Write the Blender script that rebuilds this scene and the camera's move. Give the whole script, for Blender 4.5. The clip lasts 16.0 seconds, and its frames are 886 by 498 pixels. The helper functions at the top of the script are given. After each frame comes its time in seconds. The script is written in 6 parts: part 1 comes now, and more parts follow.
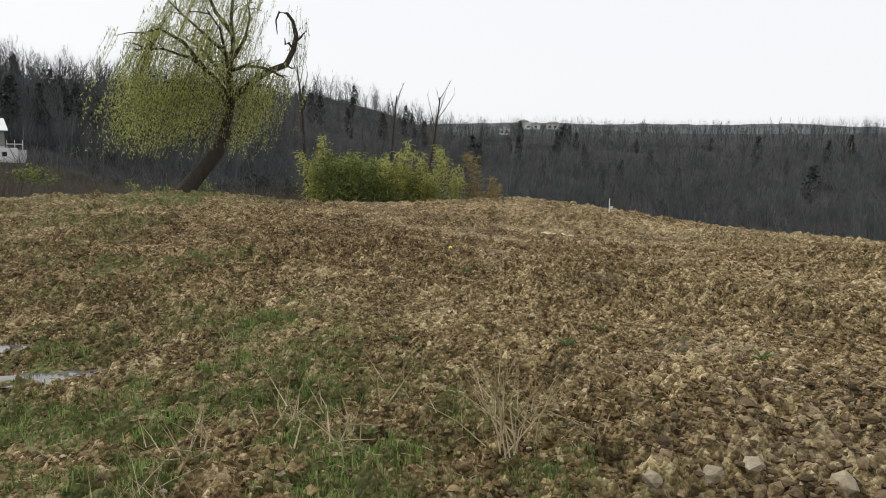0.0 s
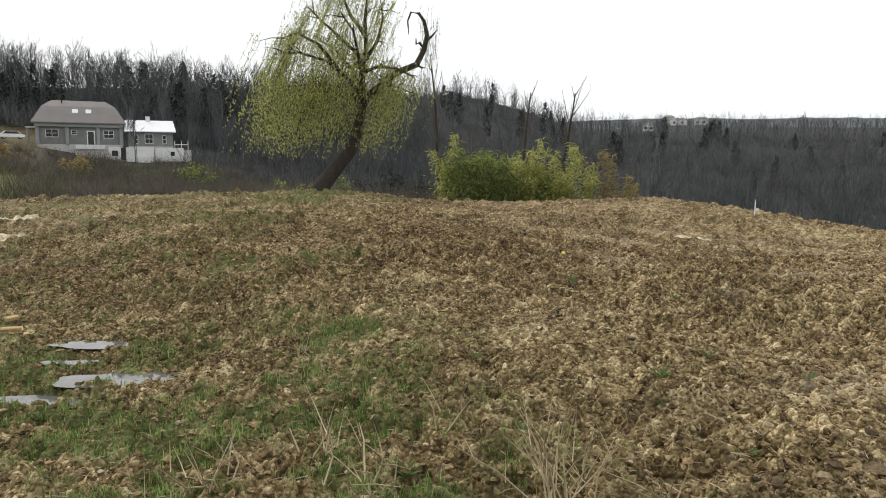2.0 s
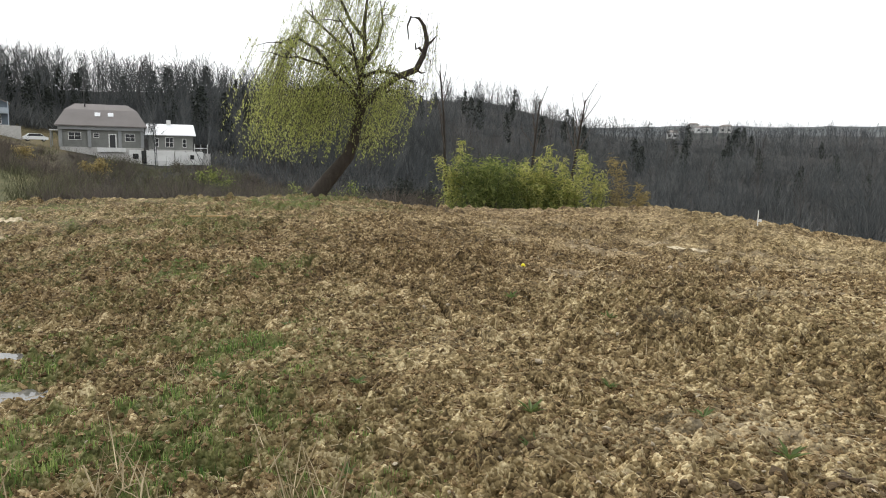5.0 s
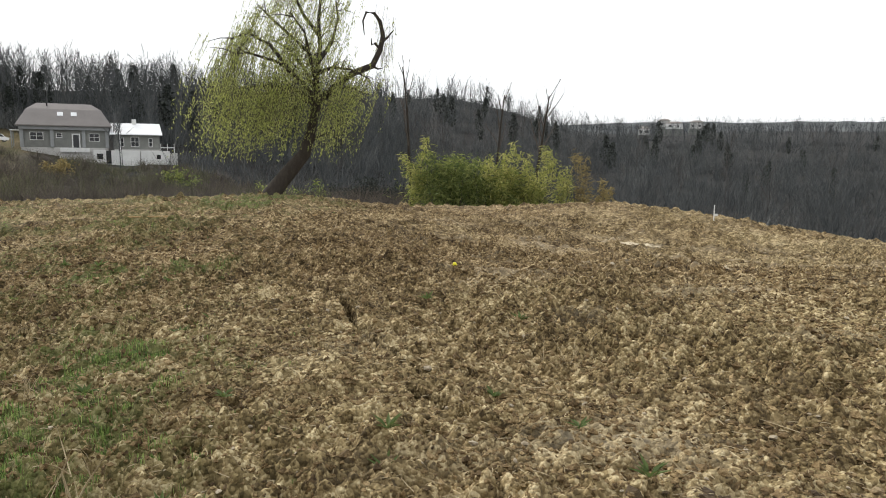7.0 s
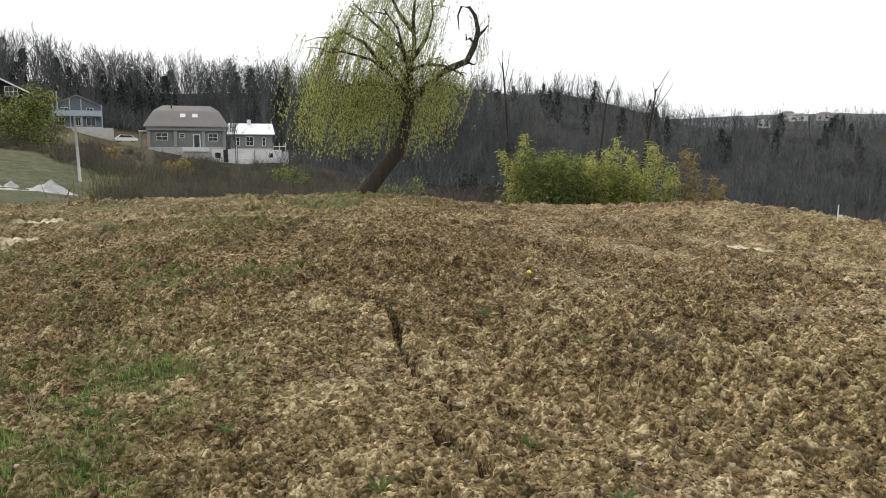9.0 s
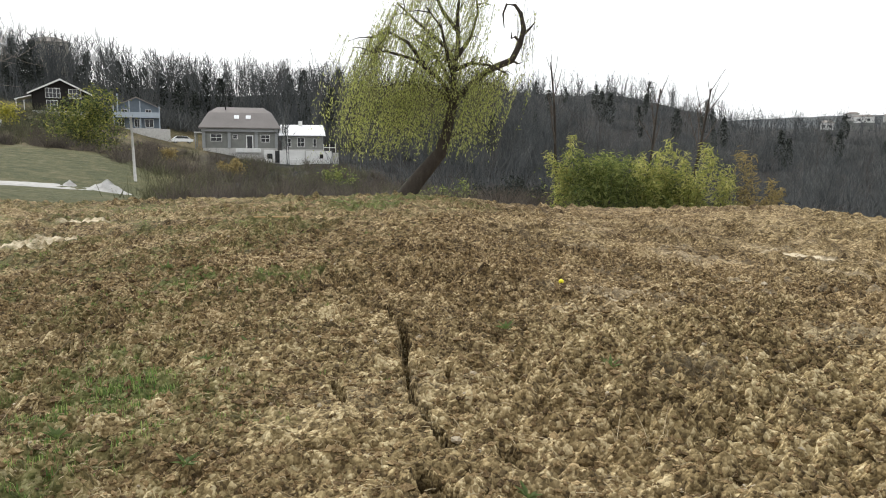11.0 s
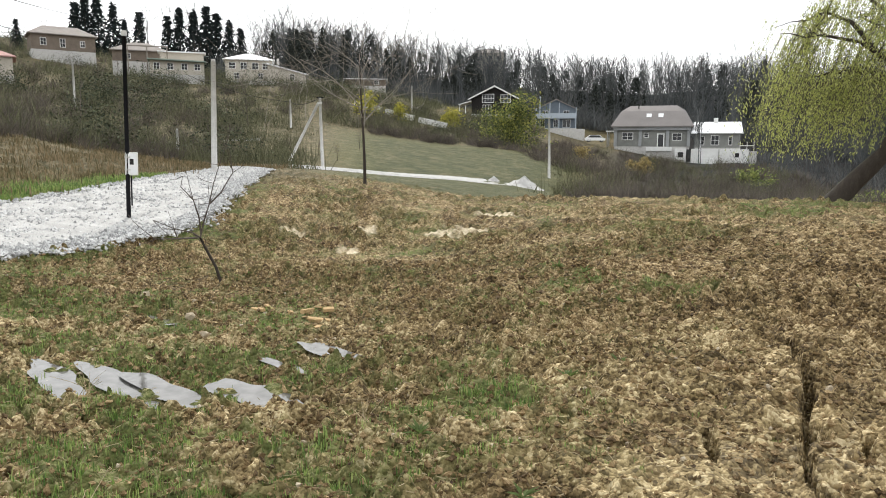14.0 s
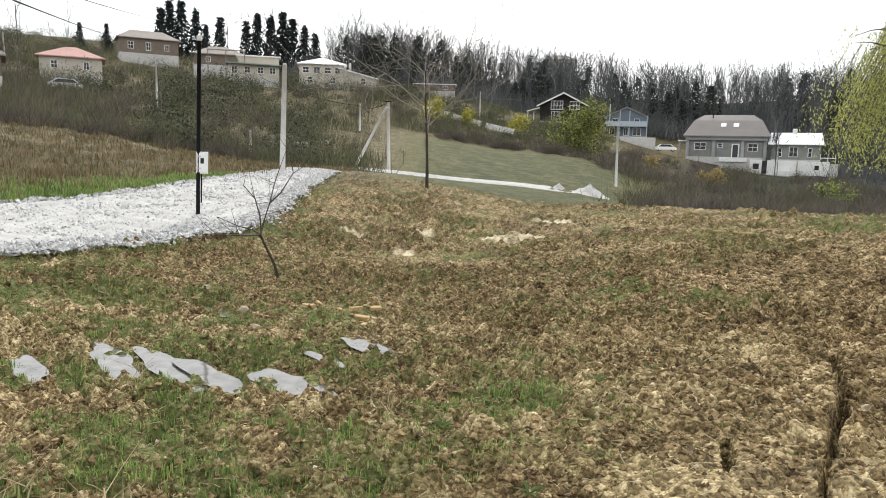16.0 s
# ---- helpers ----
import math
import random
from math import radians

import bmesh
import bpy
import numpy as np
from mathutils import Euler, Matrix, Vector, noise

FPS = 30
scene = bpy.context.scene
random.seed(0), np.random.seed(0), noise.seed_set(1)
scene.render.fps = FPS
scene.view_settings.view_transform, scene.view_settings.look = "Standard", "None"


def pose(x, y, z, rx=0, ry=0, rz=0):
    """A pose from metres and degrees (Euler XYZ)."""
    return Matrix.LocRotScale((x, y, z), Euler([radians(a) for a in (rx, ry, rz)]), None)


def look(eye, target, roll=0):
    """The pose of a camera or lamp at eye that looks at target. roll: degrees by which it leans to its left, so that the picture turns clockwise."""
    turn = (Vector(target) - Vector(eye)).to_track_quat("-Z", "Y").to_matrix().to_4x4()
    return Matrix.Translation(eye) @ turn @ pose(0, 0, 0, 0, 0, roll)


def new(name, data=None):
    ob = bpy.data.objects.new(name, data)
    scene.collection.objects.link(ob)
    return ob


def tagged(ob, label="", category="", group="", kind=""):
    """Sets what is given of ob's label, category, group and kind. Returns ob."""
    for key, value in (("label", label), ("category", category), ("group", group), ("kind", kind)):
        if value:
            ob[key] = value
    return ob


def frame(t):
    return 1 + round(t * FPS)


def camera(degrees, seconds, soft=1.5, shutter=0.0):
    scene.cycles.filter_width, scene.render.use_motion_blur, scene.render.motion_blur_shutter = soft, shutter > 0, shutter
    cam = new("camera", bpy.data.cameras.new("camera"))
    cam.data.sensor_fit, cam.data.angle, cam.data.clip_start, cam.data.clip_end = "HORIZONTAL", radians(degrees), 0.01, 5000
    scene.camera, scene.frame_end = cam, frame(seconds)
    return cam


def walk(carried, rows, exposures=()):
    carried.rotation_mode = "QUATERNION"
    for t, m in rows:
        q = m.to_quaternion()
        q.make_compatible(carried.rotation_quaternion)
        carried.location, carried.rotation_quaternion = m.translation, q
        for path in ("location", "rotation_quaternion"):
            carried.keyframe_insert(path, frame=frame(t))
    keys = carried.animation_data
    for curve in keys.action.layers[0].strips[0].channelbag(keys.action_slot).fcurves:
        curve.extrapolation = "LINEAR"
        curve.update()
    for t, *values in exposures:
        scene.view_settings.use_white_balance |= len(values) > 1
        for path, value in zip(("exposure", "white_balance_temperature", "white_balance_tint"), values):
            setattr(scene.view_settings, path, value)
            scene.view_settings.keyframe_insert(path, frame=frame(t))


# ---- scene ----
# ---------------------------------------------------------------- camera
cam = camera(63.94, 16.0, soft=1.0)
# seconds, place, heading, pitch, lean
PATH = (
    (0, -2.528, -2.131, 1.692, -11.53, -7.53, 0.96), (0.5, -2.360, -2.075, 1.719, -8.64, -7.61, 0.04),
    (1, -2.231, -1.950, 1.711, -3.97, -7.80, 0.24), (1.5, -2.105, -1.740, 1.723, -1.50, -8.10, 0.49),
    (2, -1.970, -1.629, 1.737, -0.42, -7.86, 0.66), (2.5, -1.777, -1.502, 1.761, 1.05, -7.99, 0.18),
    (3, -1.617, -1.447, 1.807, 4.25, -7.85, 0.23), (3.5, -1.460, -1.337, 1.800, 4.87, -7.84, 0.76),
    (4, -1.280, -1.182, 1.787, 3.55, -7.93, 1.17), (4.5, -1.061, -1.148, 1.745, 2.27, -7.54, 1.38),
    (5, -0.824, -1.145, 1.774, 1.37, -7.43, 1.17), (7.3, 0.015, -0.589, 1.755, -0.63, -7.68, 0.71),
    (7.5, 0.052, -0.477, 1.771, -0.26, -7.86, 0.95), (8, 0.144, -0.257, 1.769, 1.19, -8.02, 0.70),
    (8.5, 0.303, -0.057, 1.794, 4.70, -8.10, -0.06), (8.7, 0.361, 0.008, 1.799, 6.44, -8.03, 0.00),
    (10.8, 0.650, 0.776, 1.781, 10.87, -7.77, 0.56), (11, 0.670, 0.815, 1.775, 11.96, -7.83, 0.38),
    (11.5, 0.674, 0.915, 1.763, 16.85, -7.94, 0.23), (12, 0.618, 1.123, 1.752, 20.91, -8.09, 0.53),
    (12.5, 0.605, 1.349, 1.746, 24.48, -8.23, 0.26), (13, 0.620, 1.518, 1.786, 30.71, -8.33, -0.18),
    (13.5, 0.603, 1.531, 1.804, 37.72, -8.03, 0.07), (14, 0.563, 1.486, 1.809, 43.99, -8.14, 0.25),
    (14.5, 0.578, 1.450, 1.814, 49.87, -8.15, 0.05), (15, 0.666, 1.464, 1.813, 53.44, -8.07, 0.06),
    (15.5, 0.786, 1.521, 1.805, 53.61, -8.08, 0.37), (16, 0.853, 1.568, 1.803, 49.26, -7.78, 1.42))
walk(cam, [(t, pose(x, y, z, 90 + p, 0, w) @ pose(0, 0, 0, 0, 0, r)) for t, x, y, z, w, p, r in PATH],
     exposures=((0, -0.44), (1.5, -0.30), (3.5, -0.12), (5, -0.06), (8, -0.20), (11, 0.04), (12.5, 0.22), (16, 0.24)))

# ---------------------------------------------------------------- light: a bright overcast spring sky
SUN_UP, SUN_TURN = radians(40), radians(-50)
world = bpy.data.worlds.new("overcast_sky")
scene.world = world
world.use_nodes = True
wn, wl = world.node_tree.nodes, world.node_tree.links
wn.clear()
sky = wn.new("ShaderNodeTexSky")
sky.sky_type, sky.sun_disc = "NISHITA", False
sky.sun_elevation, sky.sun_rotation = SUN_UP, SUN_TURN
sky.air_density, sky.dust_density = 1.0, 3.0
bg_blue, bg_cloud, bg_mix, w_out = (wn.new("ShaderNodeBackground"), wn.new("ShaderNodeBackground"),
                                    wn.new("ShaderNodeMixShader"), wn.new("ShaderNodeOutputWorld"))
bg_blue.inputs["Strength"].default_value = 0.1
bg_cloud.inputs["Color"].default_value = (0.97, 0.985, 1.0, 1)
bg_cloud.inputs["Strength"].default_value = 1.40
bg_mix.inputs["Fac"].default_value = 0.9
wl.new(sky.outputs["Color"], bg_blue.inputs["Color"])
wl.new(bg_blue.outputs["Background"], bg_mix.inputs[1])
wl.new(bg_cloud.outputs["Background"], bg_mix.inputs[2])
wl.new(bg_mix.outputs["Shader"], w_out.inputs["Surface"])
sun_data = bpy.data.lights.new("sun", "SUN")
sun_data.energy, sun_data.angle, sun_data.color = 2.5, radians(9), (1.0, 0.965, 0.90)
sun = new("sun", sun_data)
sun.matrix_world = look((math.sin(SUN_TURN) * 80, math.cos(SUN_TURN) * 80, 80 * math.tan(SUN_UP)), (0, 0, 0))

# ---------------------------------------------------------------- tools
RND = np.random.default_rng(7)


def gnoise(x, y, seed=0):
    """Smooth noise of -1 to 1 in the plane, for arrays."""
    x, y = np.asarray(x, float), np.asarray(y, float)
    xi, yi = np.floor(x).astype(np.int64), np.floor(y).astype(np.int64)
    u, v = x - xi, y - yi

    def corner(a, b):
        n = ((xi + a) * 374761393 + (yi + b) * 668265263 + seed * 974634777) & 0xFFFFFFFF
        n = ((n ^ (n >> 13)) * 1274126177) & 0xFFFFFFFF
        ang = ((n ^ (n >> 16)) & 0xFFFF) * (2 * np.pi / 65536)
        return np.cos(ang) * (u - a) + np.sin(ang) * (v - b)

    su, sv = u * u * u * (u * (6 * u - 15) + 10), v * v * v * (v * (6 * v - 15) + 10)
    low = corner(0, 0) * (1 - su) + corner(1, 0) * su
    high = corner(0, 1) * (1 - su) + corner(1, 1) * su
    return 1.5 * (low * (1 - sv) + high * sv)


def smooth(a, b, v):
    k = np.clip((v - a) / (b - a), 0, 1)
    return k * k * (3 - 2 * k)


def solid(name, verts, faces, material=None, smooth_shade=False):
    """A mesh from arrays of corners and of triangles or quads."""
    me = bpy.data.meshes.new(name)
    verts, faces = np.asarray(verts, np.float32), np.asarray(faces, np.int32)
    n, k = faces.shape
    me.vertices.add(len(verts))
    me.vertices.foreach_set("co", verts.ravel())
    me.loops.add(n * k)
    me.loops.foreach_set("vertex_index", faces.ravel())
    me.polygons.add(n)
    me.polygons.foreach_set("loop_start", np.arange(0, n * k, k, dtype=np.int32))
    me.polygons.foreach_set("loop_total", np.full(n, k, np.int32))
    me.polygons.foreach_set("use_smooth", np.full(n, smooth_shade, bool))
    me.update(calc_edges=True)
    if material:
        me.materials.append(material)
    return me


def part(name, bm, material, parent=None, label=""):
    """Links a bmesh as one mesh object under a thing or a part."""
    me = bpy.data.meshes.new(name)
    bmesh.ops.recalc_face_normals(bm, faces=bm.faces)
    bm.to_mesh(me)
    bm.free()
    me.materials.append(material)
    ob = new(name, me)
    ob.parent = parent
    return tagged(ob, label)


def piece(name, me, parent=None, label=""):
    ob = new(name, me)
    ob.parent = parent
    return tagged(ob, label, kind="stuff" if name in ("hanging_growth", "fine_growth", "cane_clump", "foliage") else "")


def empty(name, m, label, category, group="", kind=""):
    ob = new(name)
    ob.empty_display_size = 0.2
    ob.matrix_basis = m
    return tagged(ob, label, category, group, kind)


def box(bm, x0, x1, y0, y1, z0, z1, bevel=0.0):
    made = bmesh.ops.create_cube(bm, size=1.0, matrix=Matrix.Translation(((x0 + x1) / 2, (y0 + y1) / 2, (z0 + z1) / 2))
                                 @ Matrix.Diagonal((x1 - x0, y1 - y0, z1 - z0, 1)))
    if bevel:
        edges = list({e for v in made["verts"] for e in v.link_edges})
        bmesh.ops.bevel(bm, geom=edges, offset=bevel, segments=2, affect="EDGES", profile=0.5)
    return bm


def boxed(*a, **k):
    return box(bmesh.new(), *a, **k)


def prism(bm, outline, y0, y1):
    """A solid with an outline in x and z, from y0 to y1."""
    front = [bm.verts.new((x, y0, z)) for x, z in outline]
    back = [bm.verts.new((x, y1, z)) for x, z in outline]
    bm.faces.new(front)
    bm.faces.new(back[::-1])
    for i in range(len(outline)):
        j = (i + 1) % len(outline)
        bm.faces.new((front[j], front[i], back[i], back[j]))
    return bm


def tube(points, radii, sides=8, cap=True):
    """Corners and triangles of a tapered tube along points."""
    pts = np.asarray(points, float)
    radii = np.asarray(radii, float)
    ahead = np.gradient(pts, axis=0)
    ahead /= np.linalg.norm(ahead, axis=1, keepdims=True) + 1e-9
    ref = np.array((1.0, 0, 0)) if abs(ahead[0, 0]) < 0.8 else np.array((0, 1.0, 0))
    a = np.cross(ahead, ref)
    a /= np.linalg.norm(a, axis=1, keepdims=True) + 1e-9
    b = np.cross(ahead, a)
    turn = np.arange(sides) * 2 * np.pi / sides
    ring = a[:, None] * np.cos(turn)[None, :, None] + b[:, None] * np.sin(turn)[None, :, None]
    verts = (pts[:, None] + ring * radii[:, None, None]).reshape(-1, 3)
    faces = []
    for i in range(len(pts) - 1):
        for j in range(sides):
            p, q = i * sides + j, i * sides + (j + 1) % sides
            faces += [(p, q, q + sides), (p, q + sides, p + sides)]
    if cap:
        for i0, flip in ((0, 1), ((len(pts) - 1) * sides, 0)):
            for j in range(1, sides - 1):
                t3 = (i0, i0 + j, i0 + j + 1)
                faces.append(t3[::-1] if not flip else t3)
    return verts, np.array(faces)


def join(pieces):
    """Several (corners, triangles) as one."""
    vs, fs, n = [], [], 0
    for v, f in pieces:
        vs.append(v)
        fs.append(np.asarray(f) + n)
        n += len(v)
    return np.concatenate(vs), np.concatenate(fs)


def scatter(v, f, places, turns, sizes, tilt=None):
    """Copies of one shape at many places, as one shape."""
    c, s = np.cos(turns)[:, None], np.sin(turns)[:, None]
    sizes = np.asarray(sizes, float)
    if sizes.ndim == 1:
        sizes = np.repeat(sizes[:, None], 3, 1)
    w = v[None] * sizes[:, None]
    if tilt is not None:
        w = w + w[..., 2:3] * np.concatenate([tilt, np.zeros((len(tilt), 1))], 1)[:, None]
    out = np.stack([w[..., 0] * c - w[..., 1] * s, w[..., 0] * s + w[..., 1] * c, w[..., 2]], -1) + places[:, None]
    faces = f[None] + (np.arange(len(places)) * len(v))[:, None, None]
    return out.reshape(-1, 3), faces.reshape(-1, f.shape[1])


# ---------------------------------------------------------------- materials
def material(name, tones, scale=3.0, rough=0.9, bump=0.3, bump_scale=None, detail=8.0, metal=0.0, spread=0.25, island=0.0,
             stretch=(1, 1, 1), coords="Object", spec=0.3, glow_through=0.0):
    """A surface with two scales of tone (dark, middle, light) and a fine relief."""
    m = bpy.data.materials.new(name)
    m.use_nodes = True
    n, l = m.node_tree.nodes, m.node_tree.links
    b = n["Principled BSDF"]
    tc, mp = n.new("ShaderNodeTexCoord"), n.new("ShaderNodeMapping")
    l.new(tc.outputs[coords], mp.inputs["Vector"])
    mp.inputs["Scale"].default_value = stretch
    big, fine = n.new("ShaderNodeTexNoise"), n.new("ShaderNodeTexNoise")
    big.inputs["Scale"].default_value, big.inputs["Detail"].default_value = scale, detail
    fine.inputs["Scale"].default_value = bump_scale or scale * 9
    fine.inputs["Detail"].default_value = 5
    l.new(mp.outputs["Vector"], big.inputs["Vector"])
    l.new(mp.outputs["Vector"], fine.inputs["Vector"])
    add = n.new("ShaderNodeMath")
    add.operation = "MULTIPLY_ADD"
    add.inputs[1].default_value = 0.45
    half = n.new("ShaderNodeMath")
    half.operation = "MULTIPLY"
    half.inputs[1].default_value = 0.55
    l.new(big.outputs["Fac"], half.inputs[0])
    l.new(fine.outputs["Fac"], add.inputs[0])
    l.new(half.outputs[0], add.inputs[2])
    last = add
    if island:
        geo, isl = n.new("ShaderNodeNewGeometry"), n.new("ShaderNodeMath")
        isl.operation = "MULTIPLY_ADD"
        isl.inputs[1].default_value = island
        sub = n.new("ShaderNodeMath")
        sub.inputs[1].default_value = -island / 2
        l.new(geo.outputs["Random Per Island"], isl.inputs[0])
        l.new(last.outputs[0], isl.inputs[2])
        l.new(isl.outputs[0], sub.inputs[0])
        last = sub
    ramp = n.new("ShaderNodeValToRGB")
    e = ramp.color_ramp.elements
    e[0].position, e[0].color = 0.5 - spread, (*tones[0], 1)
    e[1].position, e[1].color = 0.5 + spread, (*tones[-1], 1)
    if len(tones) > 2:
        mid = e.new(0.5)
        mid.color = (*tones[1], 1)
    l.new(last.outputs[0], ramp.inputs["Fac"])
    l.new(ramp.outputs["Color"], b.inputs["Base Color"])
    b.inputs["Roughness"].default_value, b.inputs["Metallic"].default_value = rough, metal
    b.inputs["Specular IOR Level"].default_value = spec
    if bump:
        bp = n.new("ShaderNodeBump")
        bp.inputs["Strength"].default_value, bp.inputs["Distance"].default_value = bump, 0.02
        l.new(fine.outputs["Fac"], bp.inputs["Height"])
        l.new(bp.outputs["Normal"], b.inputs["Normal"])
    if glow_through:
        thin, both = n.new("ShaderNodeBsdfTranslucent"), n.new("ShaderNodeMixShader")
        both.inputs["Fac"].default_value = glow_through
        l.new(ramp.outputs["Color"], thin.inputs["Color"])
        l.new(b.outputs["BSDF"], both.inputs[1])
        l.new(thin.outputs["BSDF"], both.inputs[2])
        l.new(both.outputs["Shader"], n["Material Output"].inputs["Surface"])
    return m


def grey(v, warm=0.0):
    return (v * (1 + warm), v, v * (1 - warm))


M_BARK = material("bark", [(0.02, 0.016, 0.013), (0.042, 0.034, 0.027), (0.08, 0.066, 0.052)], 6, bump=0.8, stretch=(1, 1, 0.3))
M_TWIG = material("twig", [(0.06, 0.05, 0.042), (0.12, 0.10, 0.085)], 8, bump=0)
M_PALE_TWIG = material("pale_twig", [(0.16, 0.14, 0.12), (0.30, 0.27, 0.23)], 8, bump=0)
M_WILLOW = material("willow_leaf", [(0.26, 0.30, 0.08), (0.44, 0.48, 0.14), (0.62, 0.64, 0.26)], 1.2, bump=0, island=0.5, rough=0.7, glow_through=0.5)
M_MIMOSA = material("yellow_blossom", [(0.12, 0.14, 0.03), (0.36, 0.34, 0.06), (0.60, 0.54, 0.10)], 1.3, bump=0, island=0.5, glow_through=0.4)
# paler and bluer than the near wood: distance haze put into the colour
M_HAZED_WOOD = material("hazed_bare_wood", [(0.045, 0.05, 0.056), (0.075, 0.08, 0.085)], 0.02, bump=0, island=0.3)
M_FOREST = material("bare_wood", [(0.050, 0.056, 0.058), (0.088, 0.095, 0.096), (0.155, 0.155, 0.145)], 0.06, bump=0, island=0.35, detail=3)
M_PALE_FOREST = material("pale_bare_wood", [(0.055, 0.052, 0.05), (0.105, 0.098, 0.09)], 0.3, bump=0, island=0.4)
M_IVY = material("ivy_leaf", [(0.022, 0.027, 0.024), (0.05, 0.057, 0.046)], 2, bump=0, island=0.5)
M_CONIFER = material("conifer_needle", [(0.008, 0.014, 0.014), (0.022, 0.032, 0.03)], 1.5, bump=0, island=0.5)
M_BAMBOO = material("bamboo_leaf", [(0.07, 0.10, 0.028), (0.19, 0.23, 0.065), (0.38, 0.40, 0.13)], 1, bump=0, island=0.5, rough=0.6, glow_through=0.4)
M_BAMBOO_PALE = material("pale_bamboo_leaf", [(0.24, 0.27, 0.07), (0.42, 0.43, 0.13), (0.62, 0.58, 0.22)], 1, bump=0, island=0.5, rough=0.6, glow_through=0.45)
M_DRYLEAF = material("yellowed_leaf", [(0.22, 0.17, 0.07), (0.42, 0.34, 0.16)], 1, bump=0, island=0.5, glow_through=0.4)
M_EVERGREEN = material("evergreen_leaf", [(0.03, 0.052, 0.02), (0.13, 0.16, 0.045), (0.38, 0.37, 0.09)], 1.0, bump=0, island=0.55, rough=0.55, glow_through=0.4)
M_BRAMBLE = material("bramble_twig", [(0.055, 0.048, 0.042), (0.115, 0.098, 0.082), (0.20, 0.165, 0.13)], 0.25, bump=0, island=0.4)
M_OLIVE = material("olive_twig", [(0.055, 0.06, 0.032), (0.11, 0.115, 0.06), (0.18, 0.17, 0.10)], 0.2, bump=0, island=0.5)
M_DRYGRASS = material("dry_grass", [(0.07, 0.065, 0.03), (0.15, 0.118, 0.064), (0.25, 0.19, 0.115)], 0.4, bump=0, island=0.5, glow_through=0.3)
M_GRASS = material("grass_blade", [(0.06, 0.12, 0.03), (0.16, 0.245, 0.062), (0.33, 0.38, 0.135)], 1.2, bump=0, island=0.5, rough=0.6, glow_through=0.4)
M_WEED = material("weed_leaf", [(0.07, 0.11, 0.03), (0.15, 0.20, 0.065)], 4, bump=0, island=0.3, rough=0.6, glow_through=0.4)
M_STRAW = material("dry_straw", [(0.26, 0.20, 0.11), (0.48, 0.40, 0.26)], 4, bump=0, island=0.5)
M_CLOD = material("soil_clod", [(0.045, 0.028, 0.013), (0.19, 0.128, 0.06), (0.42, 0.31, 0.16)], 5.5, bump=1.0, bump_scale=60, island=0.32)
M_STONE = material("pale_stone", [(0.26, 0.21, 0.14), (0.46, 0.40, 0.30)], 5, bump=0.5, island=0.3)
M_GRAVEL = material("white_gravel", [(0.24, 0.24, 0.24), (0.42, 0.42, 0.41), (0.60, 0.60, 0.59)], 4, bump=0.4, island=0.5)
M_WATER = material("muddy_water", [(0.06, 0.058, 0.052), (0.20, 0.196, 0.185)], 5, rough=0.05, bump=0.05, bump_scale=6, spec=0.5)
M_CONCRETE = material("concrete", [(0.34, 0.33, 0.31), (0.50, 0.49, 0.47), (0.62, 0.61, 0.58)], 3, bump=0.3)
M_BLACK = material("black_paint", [(0.004, 0.004, 0.005), (0.01, 0.01, 0.011)], 4, rough=0.75, bump=0.1, spec=0.12)
M_WHITE = material("white_paint", [(0.62, 0.62, 0.60), (0.80, 0.80, 0.78)], 1.5, bump=0.1)
M_WHITE_METAL = material("white_sheet_metal", [(0.72, 0.73, 0.74), (0.84, 0.85, 0.86)], 0.8, rough=0.5, bump=0.05)
M_ROOF = material("grey_brown_roof_sheet", [(0.17, 0.155, 0.145), (0.235, 0.215, 0.205)], 0.5, rough=0.6, bump=0.1)
M_BLOCK = material("grey_block_wall", [(0.13, 0.135, 0.125), (0.20, 0.205, 0.19), (0.27, 0.27, 0.25)], 0.9, bump=0.3)
M_PILASTER = material("pale_render", [(0.24, 0.25, 0.25), (0.34, 0.35, 0.35)], 1, bump=0.1)
M_DARK = material("dark_glass", [(0.012, 0.013, 0.015), (0.03, 0.032, 0.036)], 1, rough=0.12, bump=0, spec=0.5)
M_BLUE = material("blue_grey_boards", [(0.11, 0.135, 0.16), (0.17, 0.20, 0.235)], 2, bump=0.1)
M_PALEBLUE = material("pale_blue_paint", [(0.32, 0.37, 0.42), (0.45, 0.50, 0.55)], 2, bump=0.1)
M_BLACKWOOD = material("black_timber", [(0.010, 0.009, 0.009), (0.025, 0.022, 0.021)], 2, bump=0.2)
M_REDROOF = material("pink_red_roof", [(0.36, 0.21, 0.19), (0.50, 0.32, 0.29)], 1, bump=0.1)
M_CREAM = material("cream_render", [(0.40, 0.36, 0.30), (0.56, 0.52, 0.45)], 0.8, bump=0.2)
M_OLDROOF = material("weathered_slate_sheet", [(0.19, 0.17, 0.155), (0.32, 0.29, 0.265)], 0.9, bump=0.2)
M_BROWNWALL = material("brown_brick_wall", [(0.12, 0.095, 0.075), (0.22, 0.18, 0.145)], 1.2, bump=0.3)
M_GREENROOF = material("green_roof_sheet", [(0.17, 0.22, 0.19), (0.27, 0.33, 0.29)], 1, bump=0.1)
M_YELLOW = material("yellow_plastic", [(0.75, 0.66, 0.02), (0.85, 0.78, 0.05)], 9, rough=0.4, bump=0.02)
M_WOOD = material("split_wood", [(0.34, 0.22, 0.10), (0.55, 0.40, 0.21)], 4, bump=0.5)
M_CABLE = material("cable", [(0.02, 0.02, 0.02), (0.04, 0.04, 0.04)], 4, bump=0)
